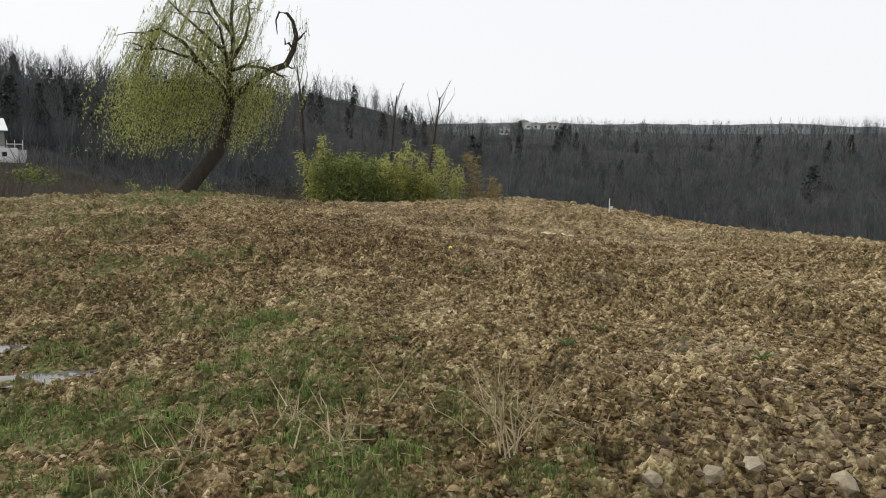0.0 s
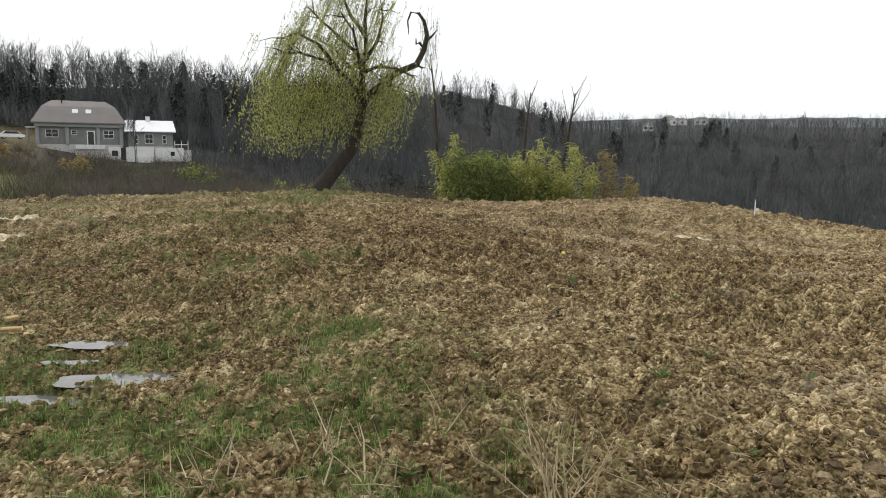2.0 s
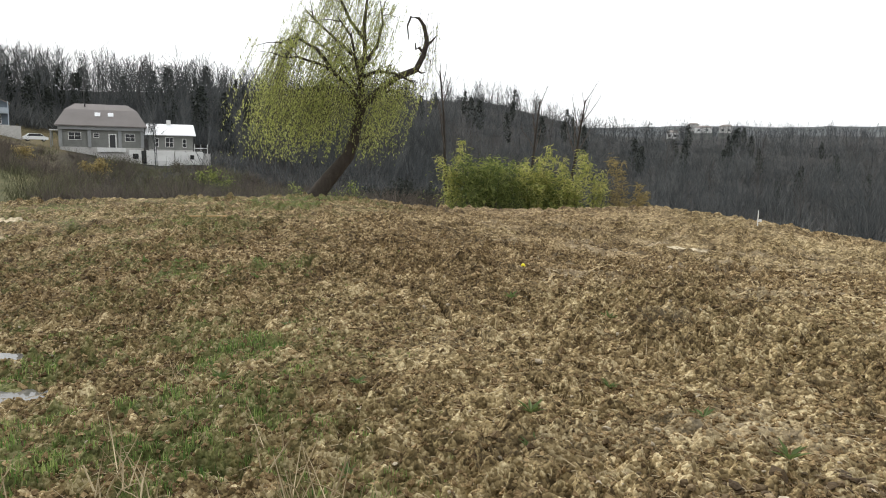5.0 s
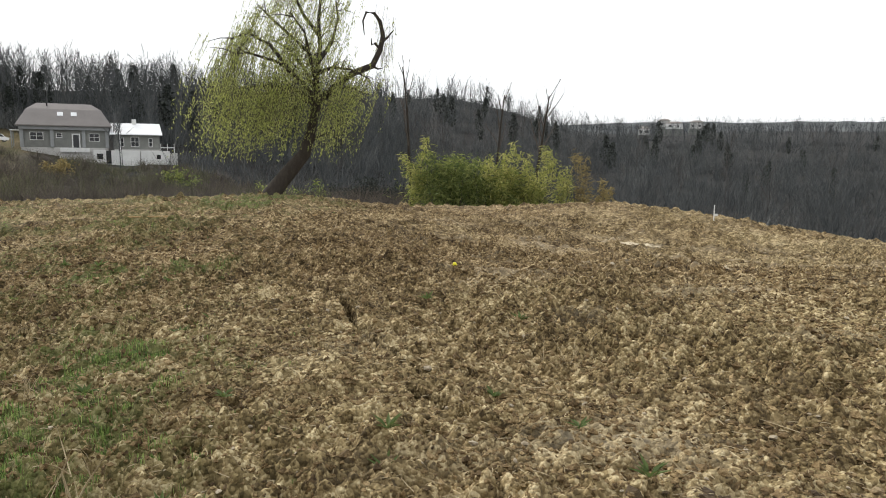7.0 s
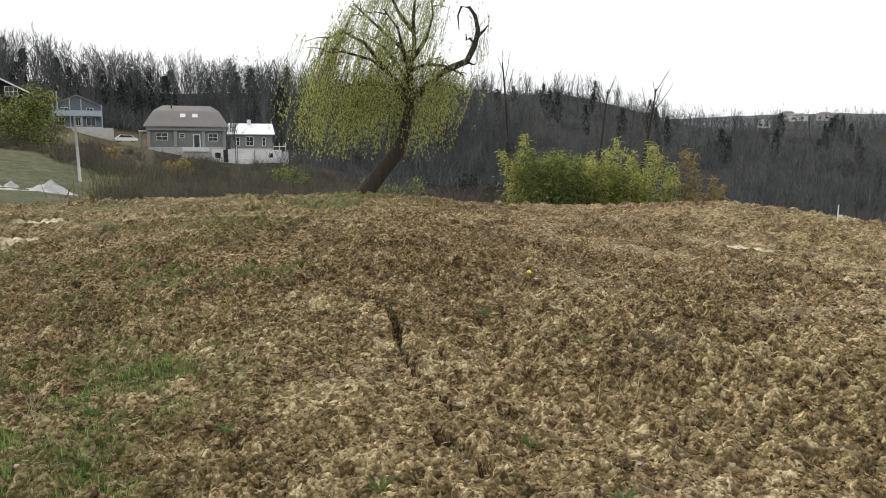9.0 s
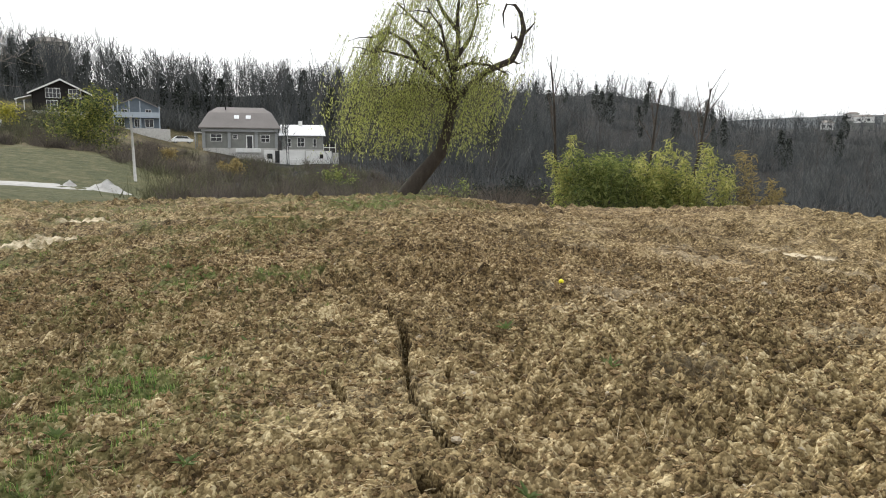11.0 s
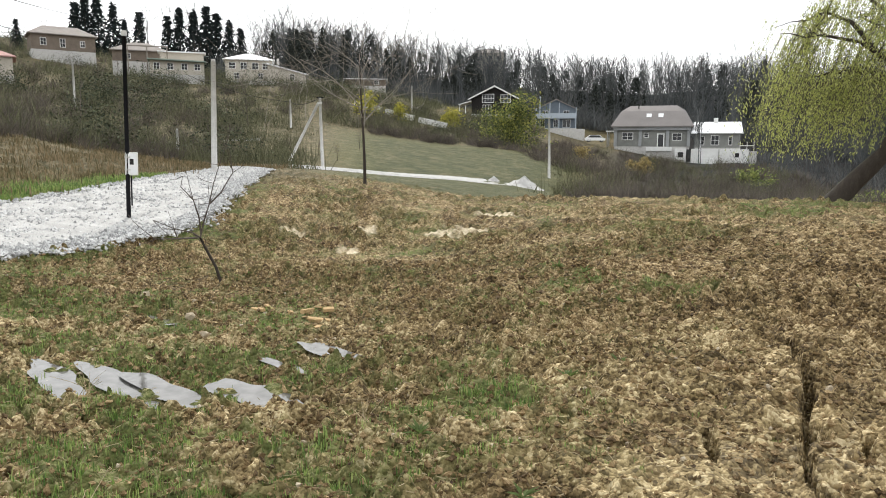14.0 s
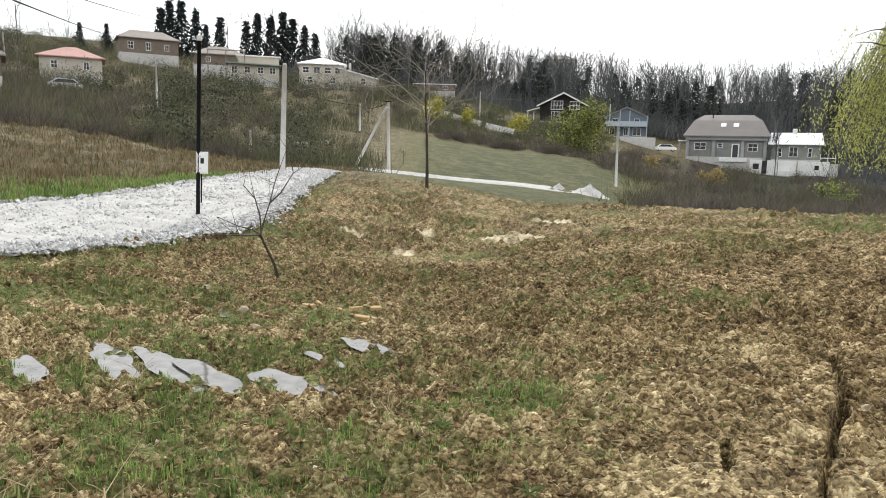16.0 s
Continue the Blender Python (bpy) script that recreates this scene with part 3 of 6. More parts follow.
def leaves_at(points, r, length, width, hang=0.0, count=1, jitter=0.0):
    """Leaves set at points, each turned its own way."""
    v, f = leaf_shape(length, width)
    pts = np.repeat(points, count, 0) + r.normal(0, 1, (len(points) * count, 3)) * jitter
    n = len(pts)
    yaw, pitch, roll = r.random(n) * 2 * np.pi, r.normal(-hang, 0.5, n), r.normal(0, 0.8, n)
    size = 0.7 + 0.6 * r.random(n)
    w = v[None] * size[:, None, None]
    cr, sr = np.cos(roll)[:, None], np.sin(roll)[:, None]
    w = np.stack([w[..., 0], w[..., 1] * cr - w[..., 2] * sr, w[..., 1] * sr + w[..., 2] * cr], -1)
    cp, sp = np.cos(pitch)[:, None], np.sin(pitch)[:, None]
    w = np.stack([w[..., 0] * cp - w[..., 2] * sp, w[..., 1], w[..., 0] * sp + w[..., 2] * cp], -1)
    cy, sy = np.cos(yaw)[:, None], np.sin(yaw)[:, None]
    w = np.stack([w[..., 0] * cy - w[..., 1] * sy, w[..., 0] * sy + w[..., 1] * cy, w[..., 2]], -1) + pts[:, None]
    return w.reshape(-1, 3), (f[None] + (np.arange(n) * 5)[:, None, None]).reshape(-1, 3)


def spike(a, b, w):
    """A thin tapering three-sided twig."""
    d = b - a
    u = np.cross(d, (0.3, 0.5, 0.81))
    u /= np.linalg.norm(u) + 1e-9
    v = np.cross(d, u)
    v /= np.linalg.norm(v) + 1e-9
    ring = [a + w * (u * math.cos(t) + v * math.sin(t)) for t in (0, 2.1, 4.2)]
    return np.array(ring + [b]), np.array([(0, 1, 3), (1, 2, 3), (2, 0, 3)])


def far_tree(seed, height=13.0, kids=(12, 8, 0), thin=1.0):
    """A slender bare forest tree of thin three-sided limbs."""
    limbs = branch_set(seed, height, 0.42, 2, first=0.18, kids=kids, up=1.0, trunk=0.0085 * thin, length=0.40, wiggle=0.12)
    pieces = []
    for lv, p, w in limbs:
        if lv == 0:
            pieces.append(tube(p[::3], w[::3], 4, cap=False))
        elif lv == 1:
            q = p[[0, len(p) // 2, -1]]
            pieces.append(tube(q, np.maximum(np.linspace(w[0], w[-1] * 0.5, 3), 0.02), 3, cap=False))
        else:
            pieces.append(spike(p[0], p[-1], 0.035))
    return join(pieces)


def brush(seed, twigs=60):
    """A low thicket of thin upright stems."""
    r = np.random.default_rng(seed)
    out = []
    for k in range(twigs):
        a = np.array((*r.normal(0, 0.7, 2), 0.0))
        out.append(spike(a, a + (*r.normal(0, 0.45, 2), 0.6 + 0.9 * r.random()), 0.018))
    return join(out)


def on_ground(x, y, sink=0.0, turn=0.0):
    return pose(x, y, float(land(x, y)) - sink, 0, 0, turn)


M_EVERGREEN_DARK = material("dark_evergreen_leaf", [(0.025, 0.032, 0.02), (0.06, 0.07, 0.04), (0.11, 0.12, 0.065)], 0.5, bump=0, island=0.5)


# ---- the leaning willow
def strand_leaves(starts, lengths, r, step=0.075, slant=(-0.36, 0.0), leaf=(0.13, 0.034)):
    """Hanging withies with leaves all along them: (withies, leaves)."""
    woods, at = [], []
    for s, n in zip(starts, lengths):
        k = np.linspace(0, 1, 5)[:, None]
        bend = np.array((slant[0] + r.normal(0, 0.07), slant[1] + r.normal(0, 0.10), -1.0))
        out = np.array((r.normal(0, 0.25), r.normal(0, 0.25), 0.22))
        pts = s + n * (bend * k ** 1.25 + out * np.minimum(k, 0.3) * 0.6)
        woods.append(tube(pts[[0, 2, 4]], [0.008, 0.006, 0.003], 3, cap=False))
        m = max(3, int(n / step))
        u = np.sort(r.random(m)) * 4
        i = np.minimum(u.astype(int), 3)
        at.append(pts[i] + (pts[i + 1] - pts[i]) * (u - i)[:, None])
    return join(woods), leaves_at(np.concatenate(at), r, leaf[0], leaf[1], hang=0.9, jitter=0.035)


def willow(m):
    r = np.random.default_rng(12)
    ob = empty("willow_tree", m, "old leaning weeping willow with new yellow-green leaves", "tree")
    trunk = np.array([(-0.15, 0, -0.3), (0, 0, 0), (0.6, 0.05, 0.8), (1.1, 0.1, 1.4), (1.64, 0.1, 2.05), (1.93, 0.05, 2.95), (2.1, 0, 3.8), (2.28, 0, 4.5)])
    piece("trunk", solid("trunk", *tube(trunk, [0.50, 0.42, 0.36, 0.33, 0.29, 0.24, 0.22, 0.21], 12), M_BARK, True), ob)
    hook = np.array([(2.25, 0, 4.35), (2.85, -0.1, 4.9), (3.4, -0.15, 5.4), (3.86, -0.2, 5.72), (4.75, -0.2, 6.1), (5.1, -0.2, 6.8), (5.25, -0.15, 7.45), (5.12, -0.1, 8.1), (4.85, -0.1, 8.45), (4.5, 0, 8.5), (4.35, 0.05, 8.1), (4.42, 0.1, 7.5)])
    rad = [0.19, 0.17, 0.155, 0.15, 0.15, 0.13, 0.11, 0.085, 0.07, 0.055, 0.04, 0.02]
    piece("crooked_limb", solid("crooked_limb", *join([tube(hook, rad, 9), tube([(5.1, -0.2, 6.85), (4.85, -0.25, 7.1), (4.7, -0.3, 7.0), (4.68, -0.3, 7.3)], [0.07, 0.06, 0.05, 0.02], 6),
                                                        tube([(5.25, -0.1, 7.2), (5.55, 0, 7.5), (5.75, 0, 7.75)], [0.07, 0.05, 0.02], 6), tube([(4.75, -0.2, 6.1), (5.0, -0.2, 5.95), (5.2, -0.2, 6.0)], [0.06, 0.04, 0.015], 6)]), M_BARK, True), ob,
          "bare dark hooked limb")
    stems = [[(2.28, 0, 4.4), (2.2, 0.1, 5.6), (2.4, 0.1, 6.7), (2.36, 0.2, 8.1), (2.5, 0.2, 9.3), (2.3, 0.2, 10.3)],
             [(2.25, 0, 4.3), (1.6, 0.4, 4.8), (0.9, 0.7, 5.1), (-0.5, 1.0, 5.1), (-1.8, 1.1, 4.85)],
             [(2.2, 0, 4.5), (1.5, -0.5, 5.3), (0.5, -0.9, 6.0), (-0.7, -1.1, 6.3), (-1.8, -1.0, 6.2)],
             [(2.3, 0.1, 6.0), (1.9, 0.1, 6.6), (1.0, 0.2, 7.4), (0.2, 0.3, 8.1), (-0.3, 0.3, 8.6)],
             [(2.4, 0.1, 6.3), (3.0, 0.5, 7.2), (3.3, 0.8, 8.3), (3.2, 1.0, 9.3)],
             [(2.3, 0.1, 5.7), (2.9, -0.6, 5.9), (3.7, -0.9, 5.8), (4.5, -1.0, 5.4)],
             [(2.28, 0, 4.6), (3.0, 0.7, 5.1), (3.9, 1.1, 5.2), (4.8, 1.3, 4.9)],
             [(2.2, 0, 4.9), (1.7, 0.9, 6.0), (1.1, 1.7, 6.9), (0.3, 2.2, 7.4)],
             [(2.25, 0, 5.1), (1.9, -1.0, 6.2), (1.6, -1.8, 7.2), (1.0, -2.2, 7.9)],
             [(2.35, 0.15, 7.4), (1.7, 0.1, 8.2), (1.2, -0.1, 9.2), (0.9, -0.2, 9.9)],
             [(2.2, 0.1, 4.3), (1.3, 1.2, 4.7), (0.2, 1.9, 4.9), (-1.0, 2.2, 4.7)], [(1.2, -0.5, 5.5), (0.2, -0.2, 6.8), (-0.7, 0, 7.3), (-1.5, 0.1, 7.0)]]
    sites = []
    for k, s in enumerate(stems):
        s = np.array(s, float)
        fine = [tube(s, np.linspace(0.11 if k else 0.17, 0.025, len(s)), 6, cap=False)]
        for q in range(7):
            u = r.uniform(0.3, 1) * (len(s) - 1)
            i0 = min(int(u), len(s) - 2)
            a = s[i0] + (s[i0 + 1] - s[i0]) * (u - i0)
            d = r.normal(0, 1, 3) * (0.55, 0.55, 0.3) + (0, 0, 0.25)
            pts = np.array([a, a + d * 0.5 + (0, 0, 0.08), a + d])
            fine.append(tube(pts, [0.03, 0.02, 0.008], 4, cap=False))
            sites += [pts[1], pts[2]]
        sites += [s[i] + (s[i + 1] - s[i]) * w for i in range(1, len(s) - 1) for w in (0.2, 0.5, 0.8)]
        piece("bough", solid("bough", *join(fine), M_BARK, True), ob)
    stub = tube([(1.9, 0, 2.55), (2.25, -0.1, 2.85), (2.6, -0.1, 2.95), (2.95, -0.1, 2.9)], [0.07, 0.055, 0.04, 0.015], 6)
    piece("broken_stub", solid("broken_stub", *stub, M_BARK, True), ob)
    sites = np.array(sites)
    starts = sites[r.integers(0, len(sites), 1000)] + r.normal(0, 1, (1000, 3)) * (0.4, 0.5, 0.18)
    reach = np.clip(starts[:, 2] - 1.5, 0.8, 4.4) * (0.45 + 0.55 * r.random(1000))
    reach = np.where(starts[:, 2] > 7.5, reach * 0.55, reach)
    wood, leaf = strand_leaves(starts, reach, r)
    piece("hanging_growth", solid("hanging_growth", *wood, M_TWIG), ob, "thin hanging withies")
    piece("foliage", solid("foliage", *leaf, M_WILLOW), ob, "sparse yellow-green young leaves")
    # a thin spray on the far side of the crooked limb
    tips = hook[[4, 5, 6, 7, 8]][r.integers(0, 5, 46)] + r.normal(0, 0.2, (46, 3)) + (0.25, 0, 0)
    wood, leaf = strand_leaves(tips, 0.9 + 1.6 * r.random(46), r, step=0.3, slant=(-0.05, 0))
    piece("hanging_growth", solid("hanging_growth", *wood, M_TWIG), ob)
    piece("foliage", solid("foliage", *leaf, M_WILLOW), ob)
    return ob


willow(pose(-7.72, 31.8, float(land(-7.7, 31.8)) - 0.12, 0, 0, 13.5))


def bare_tree(name, x, y, seed, height, label, twig=M_TWIG, turn=0.0, sink=0.1, category="tree", **kw):
    ob = empty(name, on_ground(x, y, sink, turn), label, category)
    limbs = branch_set(seed, height, **kw)
    piece("trunk", solid("trunk", *limbs_shape(limbs, only=(0,)), M_BARK, True), ob)
    for lv, p, w in limbs:
        if lv == 1:
            piece("limb", solid("limb", *tube(p, np.maximum(w, 0.015), 5, cap=False), twig, True), ob)
    piece("fine_growth", solid("fine_growth", *limbs_shape([(lv, p, np.maximum(w, 0.007)) for lv, p, w in limbs], only=(2, 3)), twig), ob)
    return ob


# the bare tree beside the far track, with pale spreading boughs
bare_tree("bare_tree", -25.8, 23.4, 41, 5.6, "bare spreading fruit tree with pale grey boughs", M_PALE_TWIG, spread=0.62, levels=3, first=0.42, kids=(10, 5, 4), up=0.5, trunk=0.015, length=0.75, wiggle=0.16, stem=0.1)


# the young tree by the road
def sapling():
    ob = empty("young_tree", on_ground(-12.17, 8.37, 0.05, 62), "young bare fruit tree with a crooked trunk", "tree")
    r = np.random.default_rng(8)
    trunk = [(0, 0, -0.1), (-0.02, 0, 0.1), (-0.09, 0, 0.36), (-0.22, 0.03, 0.63), (-0.36, 0, 0.95)]
    piece("trunk", solid("trunk", *tube(trunk, [0.038, 0.032, 0.028, 0.026, 0.024], 8), M_BARK, True), ob)
    boughs = [[(-0.36, 0, 0.93), (-0.28, 0, 1.25), (-0.16, 0.02, 1.62), (-0.07, 0, 2.0), (0.05, 0, 2.35), (0.18, 0, 2.7)],
              [(-0.36, 0, 0.95), (-0.5, 0.05, 1.05), (-0.8, 0.1, 1.12), (-1.2, 0.1, 1.3)],
              [(-0.34, 0, 1.0), (-0.36, -0.1, 1.35), (-0.45, -0.15, 1.7), (-0.66, -0.2, 1.95), (-0.62, -0.2, 2.15)],
              [(-0.16, 0.02, 1.6), (0.05, 0.1, 1.8), (0.3, 0.15, 2.2), (0.45, 0.15, 2.3)],
              [(-0.4, 0, 0.95), (-0.75, -0.3, 0.98), (-1.15, -0.4, 1.0), (-1.4, -0.5, 1.25)]]
    for b in boughs:
        b = np.array(b)
        shapes = [tube(b, np.linspace(0.019, 0.005, len(b)), 6, cap=False)]
        for k in range(7):
            i = r.integers(1, len(b))
            d = r.normal(0, 0.2, 3) + (0, 0, 0.12)
            shapes.append(tube([b[i], b[i] + d * 0.5, b[i] + d + (0, 0, 0.05)], [0.008, 0.006, 0.003], 3, cap=False))
        piece("bough", solid("bough", *join(shapes), M_TWIG), ob)
    return ob


sapling()

# slim bare trees behind the brow of the field
bare_tree("slim_tree", -1.8, 52.0, 5, 10.8, "tall slim bare tree behind the brow", spread=0.35, levels=2, first=0.45, kids=(9, 4), up=1.0, trunk=0.014, length=0.22, wiggle=0.05, lean=(-0.05, 0))
bare_tree("slim_tree", 4.1, 52.0, 6, 9.4, "slim bare tree rising over the bamboo", spread=0.4, levels=2, first=0.5, kids=(9, 4), up=1.0, trunk=0.015, length=0.24, wiggle=0.07, lean=(0.03, 0))
bare_tree("slim_tree", 6.7, 51.8, 9, 9.6, "slim bare tree that leans over the bamboo", spread=0.45, levels=2, first=0.5, kids=(10, 4), up=0.9, trunk=0.016, length=0.28, wiggle=0.06, lean=(0.16, 0))


def leafy_clump(name, x, y, size, count, mat_, label, seed, leaf=(0.28, 0.06), stems=14, category="shrub", group="", plume=False):
    """A shrub of many canes with leaves; size is width, depth, height."""
    r = np.random.default_rng(seed)
    ob = empty(name, on_ground(x, y, 0.1), label, category, group)
    w, dp, h = size
    canes, at = [], []
    for k in range(stems):
        bx, by = r.normal(0, w * 0.24), r.normal(0, dp * 0.22)
        top = h * (0.62 + 0.42 * r.random()) * (1 - 0.45 * min(1, abs(bx) / (w * 0.55)) ** 2)
        bend = np.array((r.normal(0, 0.12) * h + bx * 0.3, r.normal(0, 0.12) * h, 0))
        u = np.linspace(0, 1, 6)[:, None]
        pts = np.array((bx, by, 0)) + u * (0, 0, top) + u ** 2 * bend
        canes.append(tube(pts, np.linspace(0.025, 0.006, 6), 4, cap=False))
        n = count // stems
        v = (0.12 + 0.88 * r.random(n) ** 0.8) * 4.999
        i = v.astype(int)
        base = pts[i] + (pts[i + 1] - pts[i]) * (v - i)[:, None]
        wide = (0.12 if plume else 0.34) * h * (1.1 - v / 6)[:, None]
        at.append(base + r.normal(0, 1, (n, 3)) * wide * (0.75, 0.75, 0.45))
    at = np.concatenate(at)
    at[:, 2] = np.maximum(at[:, 2], 0.05)
    piece("cane_clump", solid("cane_clump", *join(canes), M_TWIG), ob)
    piece("foliage", solid("foliage", *leaves_at(at, r, leaf[0], leaf[1], hang=0.35), mat_), ob)
    return ob


for k, (bx, by, w, h, n) in enumerate(((0.2, 50.5, 2.6, 3.7, 2400), (2.2, 50.0, 2.8, 3.2, 2600), (4.4, 50.6, 2.6, 3.0, 2000), (1.2, 51.6, 2.4, 3.5, 1800), (6.0, 50.6, 2.0, 2.9, 1100))):
    leafy_clump("bamboo", bx, by, (w, 2.0, h + 1.1), n, M_BAMBOO, "dense yellow-green bamboo clump behind the brow", 100 + k, (0.42, 0.085), group="bamboo row")
for k, (bx, by, h) in enumerate(((4.0, 49.6, 5.4), (6.3, 49.8, 5.6), (7.4, 50.2, 5.0), (9.0, 50.0, 5.6), (10.6, 49.6, 5.2), (11.7, 49.4, 4.2), (-1.4, 50.4, 4.9), (5.2, 50, 4.6))):
    leafy_clump("bamboo", bx, by, (1.1, 0.9, h + 0.5), 1000, M_DRYLEAF if k in (4, 5) else M_BAMBOO_PALE, "thin yellowing bamboo canes" if k in (4, 5) else "upright feathery bamboo canes", 120 + k, (0.40, 0.07), stems=4, plume=True, group="bamboo row")
for x, y, w, h, m_, lab, n in ((-5.6, 60.0, 5.5, 3.4, M_IVY, "low dark evergreen shrub in the valley", 2200), (-3.2, 63.0, 5.0, 3.2, M_IVY, "low dark evergreen shrub in the valley", 2000),
                               (-10.4, 61.0, 2.0, 3.2, M_BAMBOO, "small light green shrub in the valley", 500)):
    leafy_clump("shrub", x, y, (w, 2.5, h), n, m_, lab, int(100 + x * 7), (0.30, 0.11))
for b, d, w, h, m_, lab, n in ((37.7, 120, 7.2, 9.4, M_EVERGREEN, "broad evergreen tree with yellow-green top", 6500), (48.7, 127, 4.4, 4.4, M_MIMOSA, "yellow-flowering shrub on the slope", 1200),
                               (46.5, 130, 3.0, 3.2, M_MIMOSA, "small yellow-green shrub on the slope", 700), (42.4, 137, 4.0, 3.6, M_MIMOSA, "yellow-green shrub by the white wall", 900),
                               (28.0, 122, 3.6, 3.2, M_DRYLEAF, "ochre shrub below the terrace", 800), (20.0, 118, 5.0, 4.0, M_BAMBOO, "light green shrub below the terrace", 800), (32.5, 124, 3.0, 2.6, M_DRYLEAF, "ochre shrub on the slope", 500),
                               (12.8, 92, 6.0, 4.0, M_BAMBOO, "pale green shrub in the valley", 700)):
    x, y, _ = spot(b, d)
    leafy_clump("shrub", x, y, (w, w * 0.7, h), n, m_, lab, int(b * 10), (0.42, 0.2), stems=10)


# ---- woods
def stuff(name, shape, mat_, label, category):
    return tagged(new(name, solid(name, *shape, mat_)), label, category, kind="stuff")


def sites(n, b0, b1, d0, d1, seed, keep=None, power=1.0):
    r = np.random.default_rng(seed)
    b, d = r.uniform(b0, b1, n), d0 + (d1 - d0) * r.random(n) ** power
    a = np.radians(b)
    x, y = -d * np.sin(a), d * np.cos(a)
    z = ground_height(x, y) - 0.15
    p = np.stack([x, y, z], -1)
    if keep is not None:
        p = p[keep(b, d)]
    return p


def plant(shapes, p, seed, low, high):
    r = np.random.default_rng(seed)
    out = []
    pick = r.integers(0, len(shapes), len(p))
    for k, (v, f) in enumerate(shapes):
        q = p[pick == k]
        s = r.uniform(low, high, len(q))
        out.append(scatter(v, f, q, r.uniform(0, 6.28, len(q)), np.stack([s * r.uniform(0.85, 1.2, len(q))] * 2 + [s], -1), r.normal(0, 0.05, (len(q), 2))))
    return join(out)


FAR_TREES = [far_tree(300 + k) for k in range(5)]
SMALL_TREES = [far_tree(320 + k, 13.0, (7, 4, 0)) for k in range(4)]
stuff("valley_wood", plant(FAR_TREES, sites(1250, -62, 26, 105, 430, 1, lambda b, d: (d > 140) | (b < 4)), 2, 0.5, 0.95), M_FOREST, "dense bare grey wood filling the valley side", "forest")
stuff("far_wood", plant(SMALL_TREES, np.concatenate([sites(900, -64, 14, 380, 620, 16), sites(1000, -64, 0, 760, 940, 18)]), 17, 0.7, 1.1), M_HAZED_WOOD, "far bare woods along the low ridges", "forest")
stuff("hill_wood", plant(FAR_TREES, sites(760, 4, 58, 174, 250, 3, lambda b, d: d > 178 + 0.35 * np.maximum(b - 40, 0)), 4, 0.7, 1.1), M_FOREST, "bare wood on the hill behind the houses", "forest")
stuff("pale_wood", plant(FAR_TREES, np.concatenate([sites(80, 12, 66, 215, 235, 5), sites(60, -60, 10, 140, 300, 6), sites(8, 76, 90, 150, 190, 7)]), 8, 0.7, 1.1), M_PALE_FOREST, "pale bare trees along the ridge", "forest")
stuff("slope_trees", plant(SMALL_TREES, np.concatenate([sites(20, 58, 84, 60, 130, 9), sites(60, 58, 86, 130, 215, 10)]), 11, 0.3, 0.6), M_BRAMBLE, "small bare trees among the hillside houses", "forest")


def ivy_tree(seed):
    r = np.random.default_rng(seed)
    n = 420
    h = r.random(n)
    rad = 1.0 * (0.35 + 1.1 * np.sin(np.pi * np.minimum(1, h * 0.9 + 0.12)) ** 2) * (0.5 + 0.7 * r.random(n))
    a = r.random(n) * 6.28
    return leaves_at(np.stack([np.cos(a) * rad, np.sin(a) * rad, 2.0 + h * 9.5], -1), r, 0.7, 0.42, hang=0.4)


IVY = [ivy_tree(s) for s in (1, 2, 3)]
stuff("ivy_trees", plant(IVY, np.concatenate([sites(110, 8, 58, 180, 232, 12), sites(60, -55, 8, 180, 380, 13), sites(16, 40, 60, 168, 200, 14)]), 15, 0.6, 1.15), M_IVY, "dark ivy-covered trees in the wood", "forest")


def bramble(seed, twigs=95):
    r = np.random.default_rng(seed)
    out = []
    for k in range(twigs):
        a, out_ = r.random() * 6.28, r.random() * 0.9
        base = np.array((np.cos(a) * out_ * 0.8, np.sin(a) * out_ * 0.8, 0.25 * r.random()))
        tip = base + (np.cos(a) * (0.2 + 0.7 * r.random()) + r.normal(0, 0.4), np.sin(a) * (0.2 + 0.7 * r.random()) + r.normal(0, 0.4), 0.5 + 1.1 * r.random())
        out.append(spike(base, tip, 0.015))
    return join(out)


BRUSH = [brush(s) for s in (1, 2, 3)]
stuff("understorey", plant(BRUSH, np.concatenate([sites(800, 3, 60, 172, 245, 41), sites(1000, -62, 20, 130, 430, 42)]), 43, 2.4, 5.0), M_FOREST, "dark leafless undergrowth in the wood", "bushes")
stuff("slope_brush", plant(BRUSH, np.concatenate([sites(700, 54, 88, 62, 180, 44), sites(260, 62, 92, 175, 240, 48), sites(260, 36, 56, 113, 168, 45), sites(300, 4, 34, 60, 140, 46)]), 47, 0.8, 2.2), M_OLIVE, "thin olive-brown undergrowth on the slopes", "bushes")
THORNS = [bramble(s) for s in (1, 2, 3, 4)]
stuff("valley_scrub", plant(THORNS, np.concatenate([sites(640, 3, 36, 50, 140, 20, lambda b, d: (d > 95) | (b < 32)), sites(360, -50, 3, 50, 130, 21)]), 22, 0.8, 1.8), M_BRAMBLE, "brown leafless scrub below the field", "bushes")
stuff("hillside_scrub", plant(THORNS, np.concatenate([sites(420, 59, 88, 60, 105, 23), sites(380, 57, 88, 105, 180, 24), sites(170, 36, 57, 114, 150, 25), sites(70, 37, 49, 110, 117, 26)]), 28, 0.5, 1.35), M_BRAMBLE, "brown leafless scrub on the hillside", "bushes")
